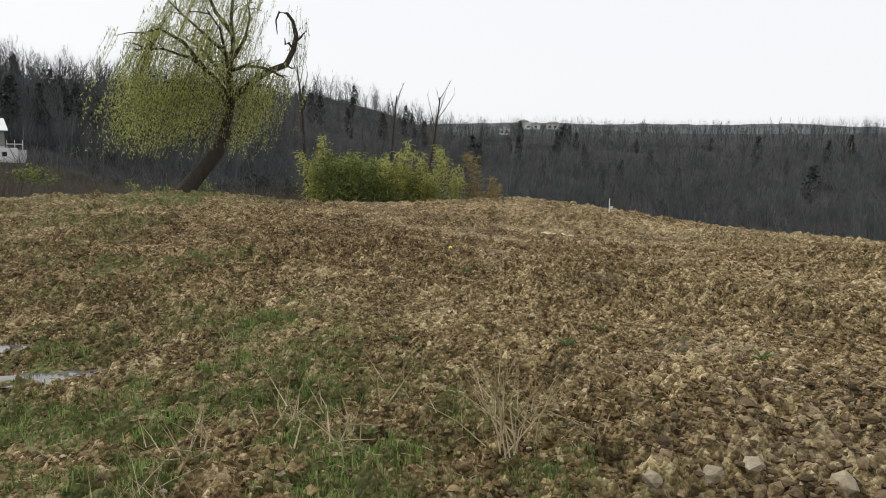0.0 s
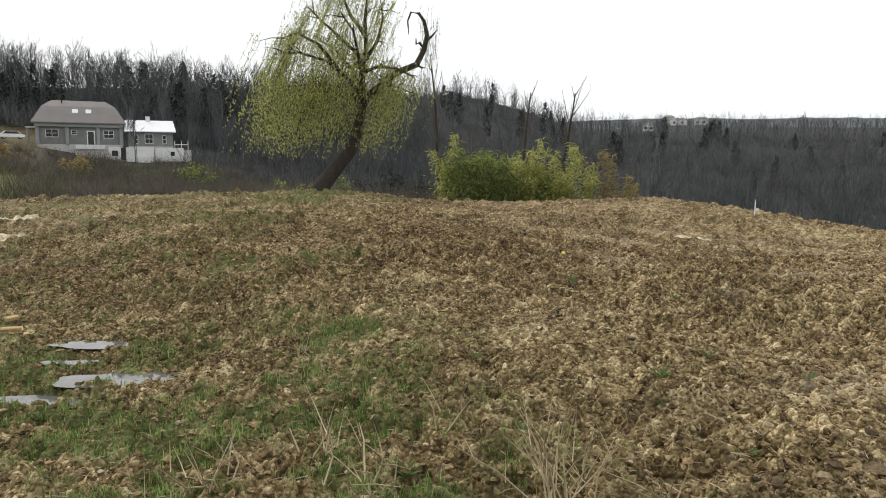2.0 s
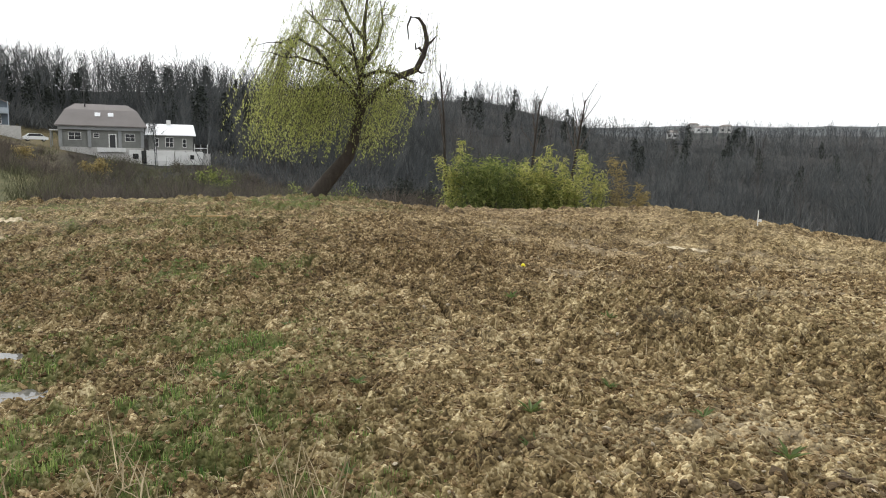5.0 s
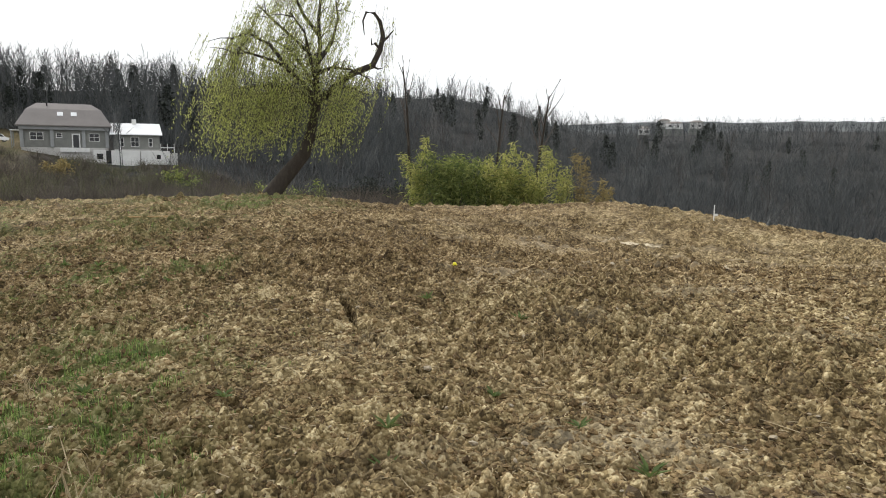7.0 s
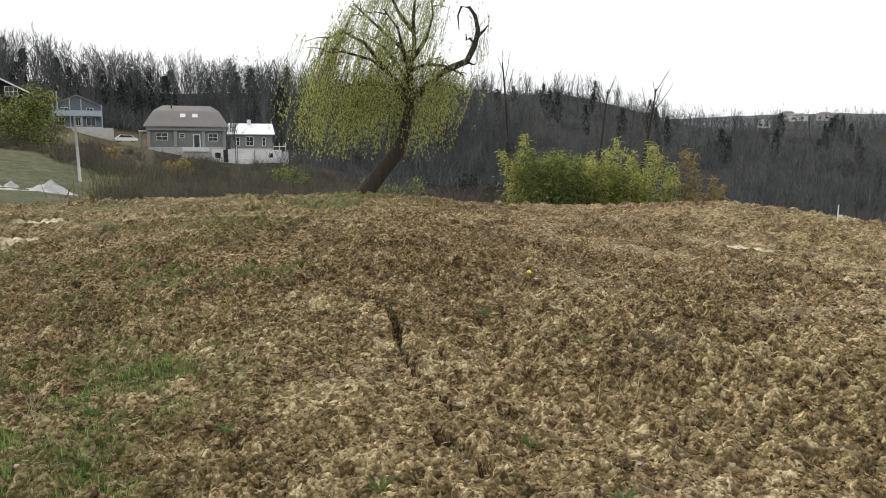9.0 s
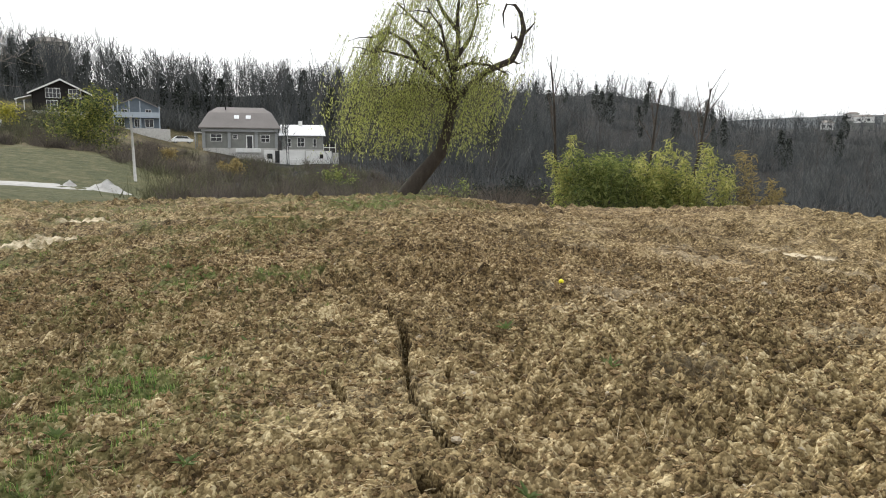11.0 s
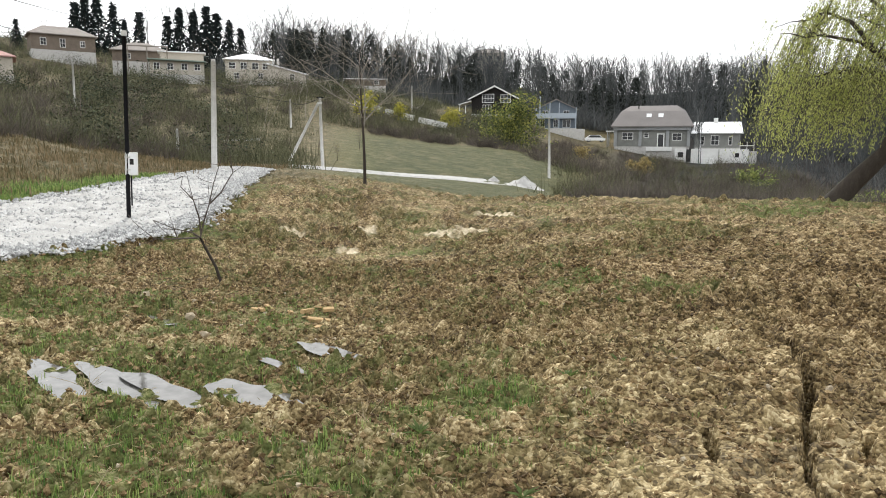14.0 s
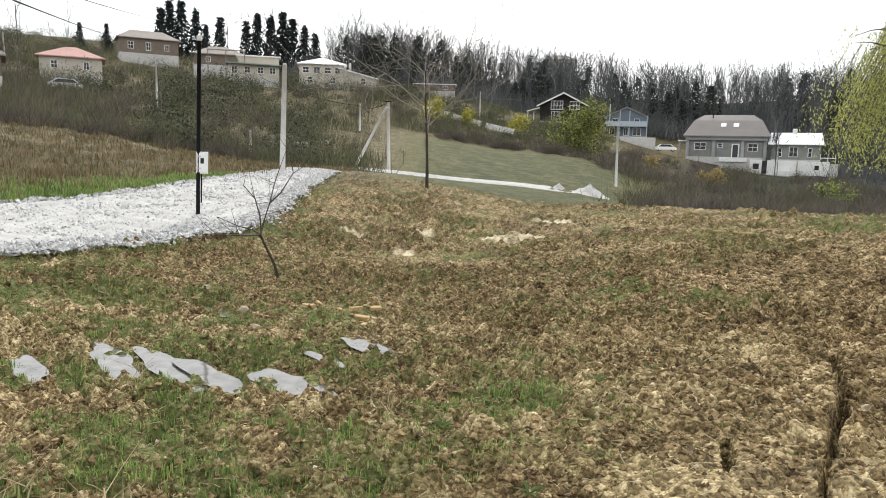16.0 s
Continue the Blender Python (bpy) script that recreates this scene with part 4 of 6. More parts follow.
stuff("hillside_evergreens", plant([leaves_at(np.random.default_rng(5).normal(0, 1, (520, 3)) * (0.8, 0.8, 0.55) + (0, 0, 0.9), np.random.default_rng(6), 0.15, 0.08)],
                                   np.concatenate([sites(60, 56, 86, 62, 175, 30), sites(40, 62, 92, 175, 225, 34), sites(20, 40, 58, 118, 150, 31)]), 32, 1.0, 2.2), M_EVERGREEN_DARK, "dark evergreen bushes between the houses", "bushes")


# ---- conifers on the skyline
def conifer(seed, h):
    r = np.random.default_rng(seed)
    pts = []
    for k in range(48):
        u = k / 48
        rad = h * 0.25 * (1 - u) ** 1.0 * (0.8 + 0.4 * (k % 3 == 0)) + 0.06
        for a in r.random(16) * 6.28:
            out_ = rad * (0.25 + 0.85 * r.random())
            pts.append((np.cos(a) * out_, np.sin(a) * out_, h * (0.08 + 0.92 * u) - 0.25 * out_))
    return leaves_at(np.array(pts), r, h * 0.085, h * 0.036, hang=0.35)


for k, (px, tall) in enumerate(((76.2, 5.5), (74.5, 6.0), (71.0, 11), (70.4, 13), (69.6, 13.5), (68.6, 12), (67.9, 9), (66.9, 11), (65.0, 11), (64.2, 13), (63.2, 13), (62.3, 14), (61.6, 13), (60.7, 11.5), (59.9, 10))):
    x, y, z = spot(px - 1.2, 204 if k > 1 else 182)
    tall *= 1.12
    ob = empty("conifer", pose(x, y, z - 0.2), "tall dark conifer on the skyline", "tree", "skyline conifers")
    piece("trunk", solid("trunk", *tube([(0, 0, 0), (0, 0, tall * 0.9)], [0.22, 0.05], 6), M_BARK), ob)
    piece("foliage", solid("foliage", *conifer(200 + k, tall), M_CONIFER), ob)


# ---- young orchard trees on the meadow
def orchard_tree(x, y, seed, h):
    ob = empty("orchard_tree", on_ground(x, y, 0.05), "small bare orchard tree on the grass slope", "tree", "orchard trees")
    limbs = branch_set(seed, h * 0.62, 0.6, 2, first=0.4, kids=(8, 6), up=0.8, trunk=0.02, length=0.65, wiggle=0.14, stem=0.2)
    piece("trunk", solid("trunk", *limbs_shape(limbs, only=(0,)), M_BARK, True), ob)
    piece("fine_growth", solid("fine_growth", *limbs_shape(limbs, only=(1, 2)), M_TWIG), ob)
    return ob


for k, (b, d, h) in enumerate(((57.5, 74, 3.4), (56.3, 80, 2.8), (54.0, 79, 3.0), (52.0, 82, 2.6), (50.5, 80, 2.4), (58.6, 68, 3.6), (60.4, 70, 3.2), (49.0, 90, 2.8), (62.5, 60, 3.4), (65.0, 64, 3.0))):
    x, y, z = spot(b, d)
    orchard_tree(x, y, 900 + k, h)


# ---------------------------------------------------------------- buildings (x along the front, y away, z up)
def window(parent, x, z, w, h, bars=1, rows=1, frame_mat=M_WHITE, y=0.0, name="window"):
    """A window set in a front wall: frame with glazing bars, and a dark pane."""
    t = 0.09
    bm = bmesh.new()
    for a, b in ((x - w / 2, x - w / 2 + t), (x + w / 2 - t, x + w / 2)):
        box(bm, a, b, y - 0.06, y + 0.02, z, z + h)
    for a, b in ((z, z + t), (z + h - t, z + h)):
        box(bm, x - w / 2 + t, x + w / 2 - t, y - 0.055, y + 0.02, a, b)
    for k in range(1, bars + 1):
        q = x - w / 2 + w * k / (bars + 1)
        box(bm, q - t / 3, q + t / 3, y - 0.05, y + 0.02, z + t, z + h - t)
    for k in range(1, rows + 1):
        q = z + h * k / (rows + 1)
        box(bm, x - w / 2 + t, x + w / 2 - t, y - 0.045, y + 0.02, q - t / 3, q + t / 3)
    ob = part(name, bm, frame_mat, parent)
    part("pane", boxed(x - w / 2 + t, x + w / 2 - t, y - 0.03, y + 0.015, z + t, z + h - t), M_DARK, ob)
    return ob


def gable_roof(w, d, z0, rise, over=0.4, thick=0.15, front=True):
    """Two slopes whose gable faces the front."""
    h = w / 2 + over
    drop = rise * over / (w / 2)
    out = [(-h, z0 - drop), (0, z0 + rise), (h, z0 - drop), (h, z0 - drop + thick), (0, z0 + rise + thick * 1.2), (-h, z0 - drop + thick)]
    return prism(bmesh.new(), out, -over, d + over)


def hip_roof(w, d, z0, rise, ridge, over=0.5, thick=0.16, break_z=None):
    """A roof with sloping ends; ridge is its length along x."""
    bm = bmesh.new()
    W, D = w / 2 + over, d / 2 + over
    cy = d / 2
    low = [bm.verts.new((x, cy + y, z0)) for x, y in ((-W, -D), (W, -D), (W, D), (-W, D))]
    eave = [bm.verts.new((v.co.x, v.co.y, z0 + thick)) for v in low]
    top = [bm.verts.new((-ridge / 2, cy, z0 + rise)), bm.verts.new((ridge / 2, cy, z0 + rise))]
    bm.faces.new(low[::-1])
    for i in range(4):
        bm.faces.new((low[i], low[(i + 1) % 4], eave[(i + 1) % 4], eave[i]))
    bm.faces.new((eave[0], eave[1], top[1], top[0]))
    bm.faces.new((eave[2], eave[3], top[0], top[1]))
    bm.faces.new((eave[1], eave[2], top[1]))
    bm.faces.new((eave[3], eave[0], top[0]))
    return bm


def seat(bearing, dist, lift=0.0, turn=0.0):
    x, y, z = spot(bearing, dist)
    return pose(x, y, z + lift, 0, 0, bearing + turn)


def plinth(ob, w, d, depth=4.0, x=0.0, y=0.0, mat_=M_CONCRETE):
    part("foundation", boxed(x - w / 2, x + w / 2, y, y + d, -depth, 0.0), mat_, ob)


def main_house():
    ob = empty("large_house", seat(27.4, 152, 1.65, -2), "large unfinished grey block house under a broad grey-brown roof", "house")
    plinth(ob, 14.6, 10, 6)
    part("wall", boxed(-7.3, 7.3, 0, 10, 0, 4.0), M_BLOCK, ob)
    # broad roof with clipped ends
    bm = bmesh.new()
    rows = [(-8.0, 8.0, -1.0, 11.0, 3.9), (-8.0, 8.0, -1.0, 11.0, 4.1), (-6.3, 6.3, 2.6, 7.4, 7.2), (-4.6, 4.6, 4.4, 5.6, 8.35)]
    rings_ = [[bm.verts.new((x, y, z)) for x, y in ((a, c), (b, c), (b, e), (a, e))] for a, b, c, e, z in rows]
    bm.faces.new(rings_[0][::-1])
    bm.faces.new(rings_[-1])
    for p, q in zip(rings_[:-1], rings_[1:]):
        for i in range(4):
            bm.faces.new((p[i], p[(i + 1) % 4], q[(i + 1) % 4], q[i]))
    roof = part("roof", bm, M_ROOF, ob)
    for x in (-0.7, 1.6):
        bm = boxed(-0.5, 0.5, -0.06, 0.06, -0.55, 0.55, 0.03)
        w = part("skylight", bm, M_WHITE_METAL, roof, "bright roof window")
        w.matrix_basis = pose(x, 1.45, 6.25, -49, 0, 0)
    part("flue", boxed(-3.0, -2.8, 3.4, 3.6, 7.2, 8.3, 0.03), M_BLACK, roof)
    for x in (-7.1, -2.2, 3.1, 7.1):
        part("pilaster", boxed(x - 0.3, x + 0.3, -0.35, -0.003, 0, 3.9, 0.03), M_PILASTER, ob)
    part("fascia", boxed(-7.5, 7.5, -0.6, -0.36, 3.25, 3.85, 0.02), M_PILASTER, ob)
    window(ob, -4.7, 1.3, 2.2, 1.5, 1)
    window(ob, -1.0, 1.8, 1.0, 0.9, 0)
    door = part("door", boxed(1.3, 2.3, -0.05, 0.05, 0.0, 2.4), M_DARK, ob)
    part("door_frame", box(box(boxed(1.1, 1.3, -0.1, 0.03, 0, 2.6), 2.3, 2.5, -0.1, 0.03, 0, 2.6), 1.3, 2.3, -0.1, 0.03, 2.4, 2.6), M_WHITE, door)
    window(ob, 4.9, 1.2, 1.8, 1.5, 1)
    part("side_canopy", boxed(-9.0, -7.35, 0.5, 4.5, 3.0, 3.2), M_WHITE, ob)
    for y in (0.7, 4.2):
        part("canopy_post", boxed(-8.9, -8.7, y, y + 0.2, -1.0, 3.0), M_PILASTER, ob)
    return ob


main_house()


def annex_house():
    ob = empty("white_roofed_house", seat(22.75, 151, 3.0, -2), "smaller grey house with a bright white sheet roof", "house")
    plinth(ob, 8.2, 8, 6)
    part("wall", boxed(-4.1, 4.1, 0, 8, 0, 2.9), M_BLOCK, ob)
    bm = bmesh.new()
    lo = [bm.verts.new(p) for p in ((-4.7, -0.7, 2.75), (4.7, -0.7, 2.75), (4.2, 4.5, 5.0), (-4.7, 4.5, 5.0), (4.7, 8.6, 2.9), (-4.7, 8.6, 2.9))]
    hi = [bm.verts.new((v.co.x, v.co.y, v.co.z + 0.14)) for v in lo]
    for s in (lo, hi):
        bm.faces.new((s[0], s[1], s[2], s[3]))
        bm.faces.new((s[3], s[2], s[4], s[5]))
    for a, b in ((0, 1), (1, 2), (2, 4), (4, 5), (5, 3), (3, 0)):
        bm.faces.new((lo[a], lo[b], hi[b], hi[a]))
    roof = part("roof", bm, M_WHITE_METAL, ob)
    part("chimney", boxed(-0.9, -0.1, 3.9, 4.6, 4.6, 5.9, 0.04), M_WHITE, roof)
    part("flue", boxed(-3.0, -2.85, -0.2, -0.05, 0.0, 4.4), M_WHITE_METAL, ob)
    for x, w, h, b in ((-2.6, 0.7, 1.7, 0), (-0.3, 1.5, 1.9, 1), (2.5, 0.7, 1.7, 0)):
        window(ob, x, 0.5, w, h, b, 1)
    return ob


annex_house()


def terrace():
    ob = empty("terrace_wall", seat(24.1, 146.5, 1.5, -2), "white rendered terrace wall with openings below the houses", "wall")
    xs = ((-9.4, -4.6, 1.1, 1.9), (-4.0, -1.9, -0.9, 1.6), (-1.0, 3.9, -0.9, 1.55), (4.1, 9.2, -0.9, 1.5))
    for a, b, z0, z1 in xs:
        part("wall_bay", boxed(a, b, 0, 0.4, z0 - (0 if z0 > 0 else 2.0), z1, 0.03), M_WHITE, ob)
    part("retaining_wall", boxed(-9.6, 9.4, 0.42, 4.0, -5.0, 1.2), M_CONCRETE, ob)
    window(ob, -2.9, -0.2, 1.2, 1.2, 0, 0, y=-0.01)
    window(ob, 7.2, -0.1, 0.9, 1.0, 0, 0, y=-0.01)
    # dark panel fills the gap between two bays, standing in for its shade
    part("gap_shade_panel", boxed(-1.88, -1.02, 0.2, 0.41, -0.9, 1.45), M_DARK, ob)
    part("bench_block", boxed(1.0, 3.2, -1.0, -0.2, -1.6, -0.2, 0.05), M_WHITE, ob)
    for x in (7.6, 8.8, 10.0):
        part("rail_post", boxed(x, x + 0.1, 0.6, 0.7, 1.2, 2.9), M_WHITE, ob)
    part("rail", boxed(7.6, 10.1, 0.58, 0.72, 2.1, 2.25), M_WHITE, ob)
    part("landing", boxed(8.4, 10.6, 0.42, 4.0, -5.0, 1.15), M_CONCRETE, ob)
    return ob


terrace()


def blue_house():
    ob = empty("blue_house", seat(34.6, 159, 0.2, -1), "two-storey blue-grey house with pale veranda and balcony", "house")
    plinth(ob, 8.8, 9, 4)
    part("wall", boxed(-4.2, 4.2, 1.6, 9, 0, 4.2), M_BLUE, ob)
    part("gable", prism(bmesh.new(), [(-4.2, 4.2), (4.2, 4.2), (0, 6.1)], 1.6, 8.9), M_BLUE, ob)
    roof = part("roof", gable_roof(8.4, 7.4, 4.2, 1.95, 0.5), M_OLDROOF, ob)
    roof.matrix_basis = pose(0, 1.6, 0)
    part("balcony_floor", boxed(-4.4, 4.4, 0, 1.597, 2.1, 2.35), M_PALEBLUE, ob)
    part("balcony_rail", boxed(-4.4, 4.4, 0.0, 0.1, 2.36, 3.2), M_PALEBLUE, ob, "pale blue boarded rail")
    for x in (-4.3, -1.4, 0.6, 4.2):
        part("post", boxed(x, x + 0.2, 0.11, 0.3, 0, 4.4 if abs(x) > 3 else 5.4), M_PALEBLUE, ob)
    for x, w in ((-2.9, 1.1), (0.0, 1.0), (2.3, 1.7)):
        window(ob, x, 0.2, w, 1.7, 1, 0, y=1.6)
    for x in (-2.3, 2.2):
        window(ob, x, 2.6, 1.2, 1.2, 1, 0, y=1.6)
    part("flue", boxed(-3.6, -3.35, 0.9, 1.15, 3.3, 6.8), M_PALEBLUE, ob)
    part("yard_wall", boxed(-1.0, 6.2, -2.2, -1.9, -3.6, -0.2, 0.03), M_CONCRETE, ob)
    return ob


blue_house()


def black_house():
    ob = empty("black_house", seat(39.2, 160, 1.0, -4), "black timber chalet with white gable trim and windows", "house")
    plinth(ob, 10, 9, 4)
    part("wall", prism(bmesh.new(), [(-4.9, 0), (4.9, 0), (4.9, 3.3), (0.2, 5.7), (-4.9, 3.3)], 0, 9), M_BLACKWOOD, ob)
    roof = part("roof", gable_roof(9.8, 9, 3.35, 2.45, 0.6, 0.16), M_BLACKWOOD, ob)
    bm = prism(bmesh.new(), [(-5.6, 2.95), (0.1, 5.75), (5.6, 2.95), (5.6, 3.25), (0.1, 6.1), (-5.6, 3.25)], -0.72, -0.61)
    part("barge_board", bm, M_WHITE, roof, "white gable trim")
    window(ob, -1.3, 2.4, 2.6, 1.9, 3, 1)
    window(ob, 2.5, 2.4, 2.2, 1.8, 2, 1)
    window(ob, -1.5, 0.2, 1.9, 1.8, 2, 1)
    bm = prism(bmesh.new(), [(-7.8, 1.9), (-4.95, 2.7), (-4.95, 2.9), (-7.8, 2.1)], -0.3, 5)
    part("lean_to_roof", bm, M_WHITE, ob)
    for x in (-7.6, -6.3):
        part("lean_to_post", boxed(x, x + 0.15, -0.1, 0.05, 0, 2.0), M_WHITE, ob)
    return ob


black_house()


def plain_house(name, label, bearing, dist, w, d, h, rise, wall, roof, ridge=0.3, lift=0.3, wins=(), turn=0.0, over=0.5, storeys=1):
    ob = empty(name, seat(bearing, dist, lift, turn), label, "house")
    plinth(ob, w, d, 5)
    part("wall", boxed(-w / 2, w / 2, 0, d, 0, h), wall, ob)
    part("roof", hip_roof(w, d, h - 0.05, rise, w * ridge, over), roof, ob)
    for x, z, ww, hh in wins:
        window(ob, x, z, ww, hh)
    return ob


plain_house("red_roofed_house", "cream house with a faded pink-red hipped roof", 75.1, 120, 8.2, 7, 2.6, 1.9, M_CREAM, M_REDROOF, 0.18, 0.8, ((-2.2, 0.9, 0.9, 1.2), (2.0, 0.9, 0.8, 1.2)))
brown = plain_house("brown_house", "old brown house with weathered grey roof among bushes", 70.4, 165, 11.5, 8, 3.0, 2.2, M_BROWNWALL, M_OLDROOF, 0.55, 2.0, ((-3.6, 0.8, 1.1, 1.5), (-0.2, 0.6, 1.0, 1.7), (3.4, 0.8, 0.9, 1.3)), turn=8)
plain_house("grey_house", "low house with a grey hipped roof behind shrubs", 65.5, 151, 9.5, 7, 2.0, 2.0, M_BROWNWALL, M_OLDROOF, 0.3, 2.6, ((-2.0, 0.5, 0.9, 1.0),))


def green_shed():
    ob = empty("green_roofed_house", seat(62.9, 141, 2.0), "long pale house with green sheet lean-to roofs", "house")
    plinth(ob, 9.2, 6, 5)
    part("wall", boxed(-4.6, 4.6, 0, 6, 0, 2.6), M_CREAM, ob)
    part("roof", prism(bmesh.new(), [(-5.0, 2.4), (5.0, 2.2), (5.0, 2.4), (-5.0, 2.62)], -1.2, 3.0), M_GREENROOF, ob)
    part("upper_wall", boxed(-3.0, 4.6, 3.02, 6, 2.6, 4.2), M_CREAM, ob)
    part("upper_roof", boxed(-3.4, 5.0, 2.7, 6.4, 4.2, 4.4, 0.02), M_WHITE_METAL, ob)
    for x in (-3.5, -1.2, 1.2, 3.4):
        window(ob, x, 0.8, 1.1, 1.2)
    part("pergola_beam", boxed(-8.5, -1.5, 2.0, 2.2, 4.9, 5.1), M_PALE_TWIG, ob)
    for x in (-8.4, -5.2, -1.8):
        part("pergola_post", boxed(x, x + 0.2, 2.0, 2.2, -1.0, 4.9), M_PALE_TWIG, ob)


green_shed()
plain_house("white_house", "two-storey white house with a light hipped roof", 57.9, 151, 9.0, 8, 4.0, 1.7, M_CREAM, M_WHITE_METAL, 0.15, 0.9, ((-3.2, 2.2, 1.3, 1.3), (-1.0, 2.2, 1.3, 1.3), (1.2, 2.2, 1.3, 1.3), (3.2, 2.2, 1.2, 1.3), (-2.4, 0.3, 1.0, 1.2), (2.2, 0.3, 1.0, 1.2)))


def extension():
    ob = empty("house_extension", seat(55.1, 149, 1.2), "pale lean-to wing with a white sloping roof", "house")
    plinth(ob, 7.4, 6, 5)
    part("wall", prism(bmesh.new(), [(-3.7, 0), (3.7, 0), (3.7, 1.4), (-3.7, 3.2)], 0, 6), M_CREAM, ob)
    part("roof", prism(bmesh.new(), [(-4.0, 3.3), (4.2, 1.3), (4.2, 1.5), (-4.0, 3.52)], -0.4, 6.4), M_WHITE_METAL, ob)
    window(ob, 1.0, 0.3, 1.0, 1.2)
    part("chimney", boxed(-2.0, -1.5, 2.6, 3.1, 2.6, 4.7, 0.04), M_CONCRETE, ob)


extension()
plain_house("low_house", "long low pale building with a flat white roof edge", 49.3, 172, 9.6, 5, 1.5, 0.25, M_BROWNWALL, M_WHITE_METAL, 0.9, 1.2, ((2.6, 0.3, 1.2, 0.9),))
plain_house("hilltop_house", "cream hilltop house showing over the wood", 39.9, 236, 9.8, 8, 9.0, 2.0, M_CREAM, M_OLDROOF, 0.35, 4.6, ((-2.6, 7.0, 1.2, 1.2), (0.4, 7.0, 1.2, 1.2), (3.0, 7.0, 1.2, 1.2)))
plain_house("dark_roofed_house", "house under a large dark grey hipped roof", 81.6, 92, 9.0, 8, 2.2, 3.6, M_BROWNWALL, M_OLDROOF, 0.25, 2.0, ((-2.0, 0.6, 1.0, 1.1),))
for b, d, w, h, lift, lab in ((-18.3, 690, 15, 5, 0, "white far-off villa on the ridge"), (-19.9, 720, 12, 6, 0, "pale far-off house on the ridge"), (-17.6, 730, 10, 6, 2, "grey far-off house on the ridge"), (-16.1, 596, 9, 5, -4, "white far-off house below the ridge")):
    ob = plain_house("far_house", lab, b, d, w, 10, h, 2.0, M_WHITE if "white" in lab else M_CONCRETE, M_OLDROOF, 0.5, lift + 6, ((-w * 0.25, 1.5, 2.2, 2), (w * 0.22, 1.5, 2.2, 2)))
    part("storey_below", boxed(-w / 2 - 1, w / 2 + 1, -0.5, 10.5, -12, -0.02), M_BLOCK, ob)

# white wall along the upper lane
for b0, b1, d in ((50.0, 47.8, 133), (47.6, 45.2, 132), (45.0, 42.6, 131)):
    x0, y0, z0 = spot(b0, d)
    x1, y1, z1 = spot(b1, d)
    n = math.hypot(x1 - x0, y1 - y0)
    ob = empty("lane_wall", Matrix.Translation(((x0 + x1) / 2, (y0 + y1) / 2, (z0 + z1) / 2 + 0.6)) @ pose(0, 0, 0, 0, -math.degrees(math.atan2(z1 - z0, n)), math.degrees(math.atan2(y1 - y0, x1 - x0))), "low white wall along the upper lane", "wall", "lane walls")
    part("wall_panel", boxed(-n / 2 + 0.1, n / 2 - 0.1, -0.15, 0.15, -0.35, 0.55, 0.03), M_WHITE, ob)
    part("coping", boxed(-n / 2 + 0.08, n / 2 - 0.08, -0.2, 0.2, 0.552, 0.68, 0.02), M_WHITE, ob)


# ---------------------------------------------------------------- poles, wires, road
def concrete_pole(x, y, h, r0, r1, label, lean=0.0, turn=0.0, knob=True):
    ob = empty("utility_pole", on_ground(x, y, 0.1, turn) @ pose(0, 0, 0, 0, lean, 0), label, "pole")
    v, f = tube([(0, 0, 0), (0, 0, h * 0.5), (0, 0, h)], [r0, (r0 + r1) / 2, r1], 10)
    piece("shaft", solid("shaft", v, f, M_CONCRETE, True), ob)
    if knob:
        part("cap", boxed(-r1 * 0.8, r1 * 0.8, -r1 * 0.8, r1 * 0.8, h + 0.001, h + 0.12, 0.02), M_CONCRETE, ob)
    return ob


concrete_pole(-31.8, 18.85, 5.5, 0.15, 0.12, "pale concrete pole beside the gravel road", lean=1.6, turn=62)
concrete_pole(-48.6, 70.3, 7.4, 0.17, 0.12, "slim pale concrete pole at the field's far edge", lean=-1.2, turn=33)
for b, d, h, lab in ((69.2, 96, 5.6, "pale concrete pole among hillside bushes"), (54.4, 101, 3.6, "short weathered pole below the houses"), (45.5, 142, 5.6, "thin pale pole by the white wall"), (62.0, 72, 2.8, "grey post in the hillside scrub"), (79.2, 130, 5.0, "grey pole by the hillside houses")):
    x, y, z = spot(b, d)
    concrete_pole(x, y, h, 0.15, 0.11, lab, turn=b)

ob = empty("braced_pole", on_ground(-59.36, 45.7, 0.1, 51), "pale concrete pole with a slanting brace", "pole")
piece("shaft", solid("shaft", *tube([(0, 0, 0), (-0.15, 0, 7.0)], [0.18, 0.14], 10), M_CONCRETE, True), ob)
piece("brace", solid("brace", *tube([(-3.7, 0, -0.1), (-0.3, 0, 6.5)], [0.16, 0.13], 10), M_CONCRETE, True), ob)
part("clamp", boxed(-0.45, 0.05, -0.22, 0.22, 6.35, 6.55, 0.02), M_CONCRETE, ob)
part("insulator_bracket", boxed(-0.5, 0.2, -0.06, 0.06, 7.0, 7.1), M_BLACK, ob)


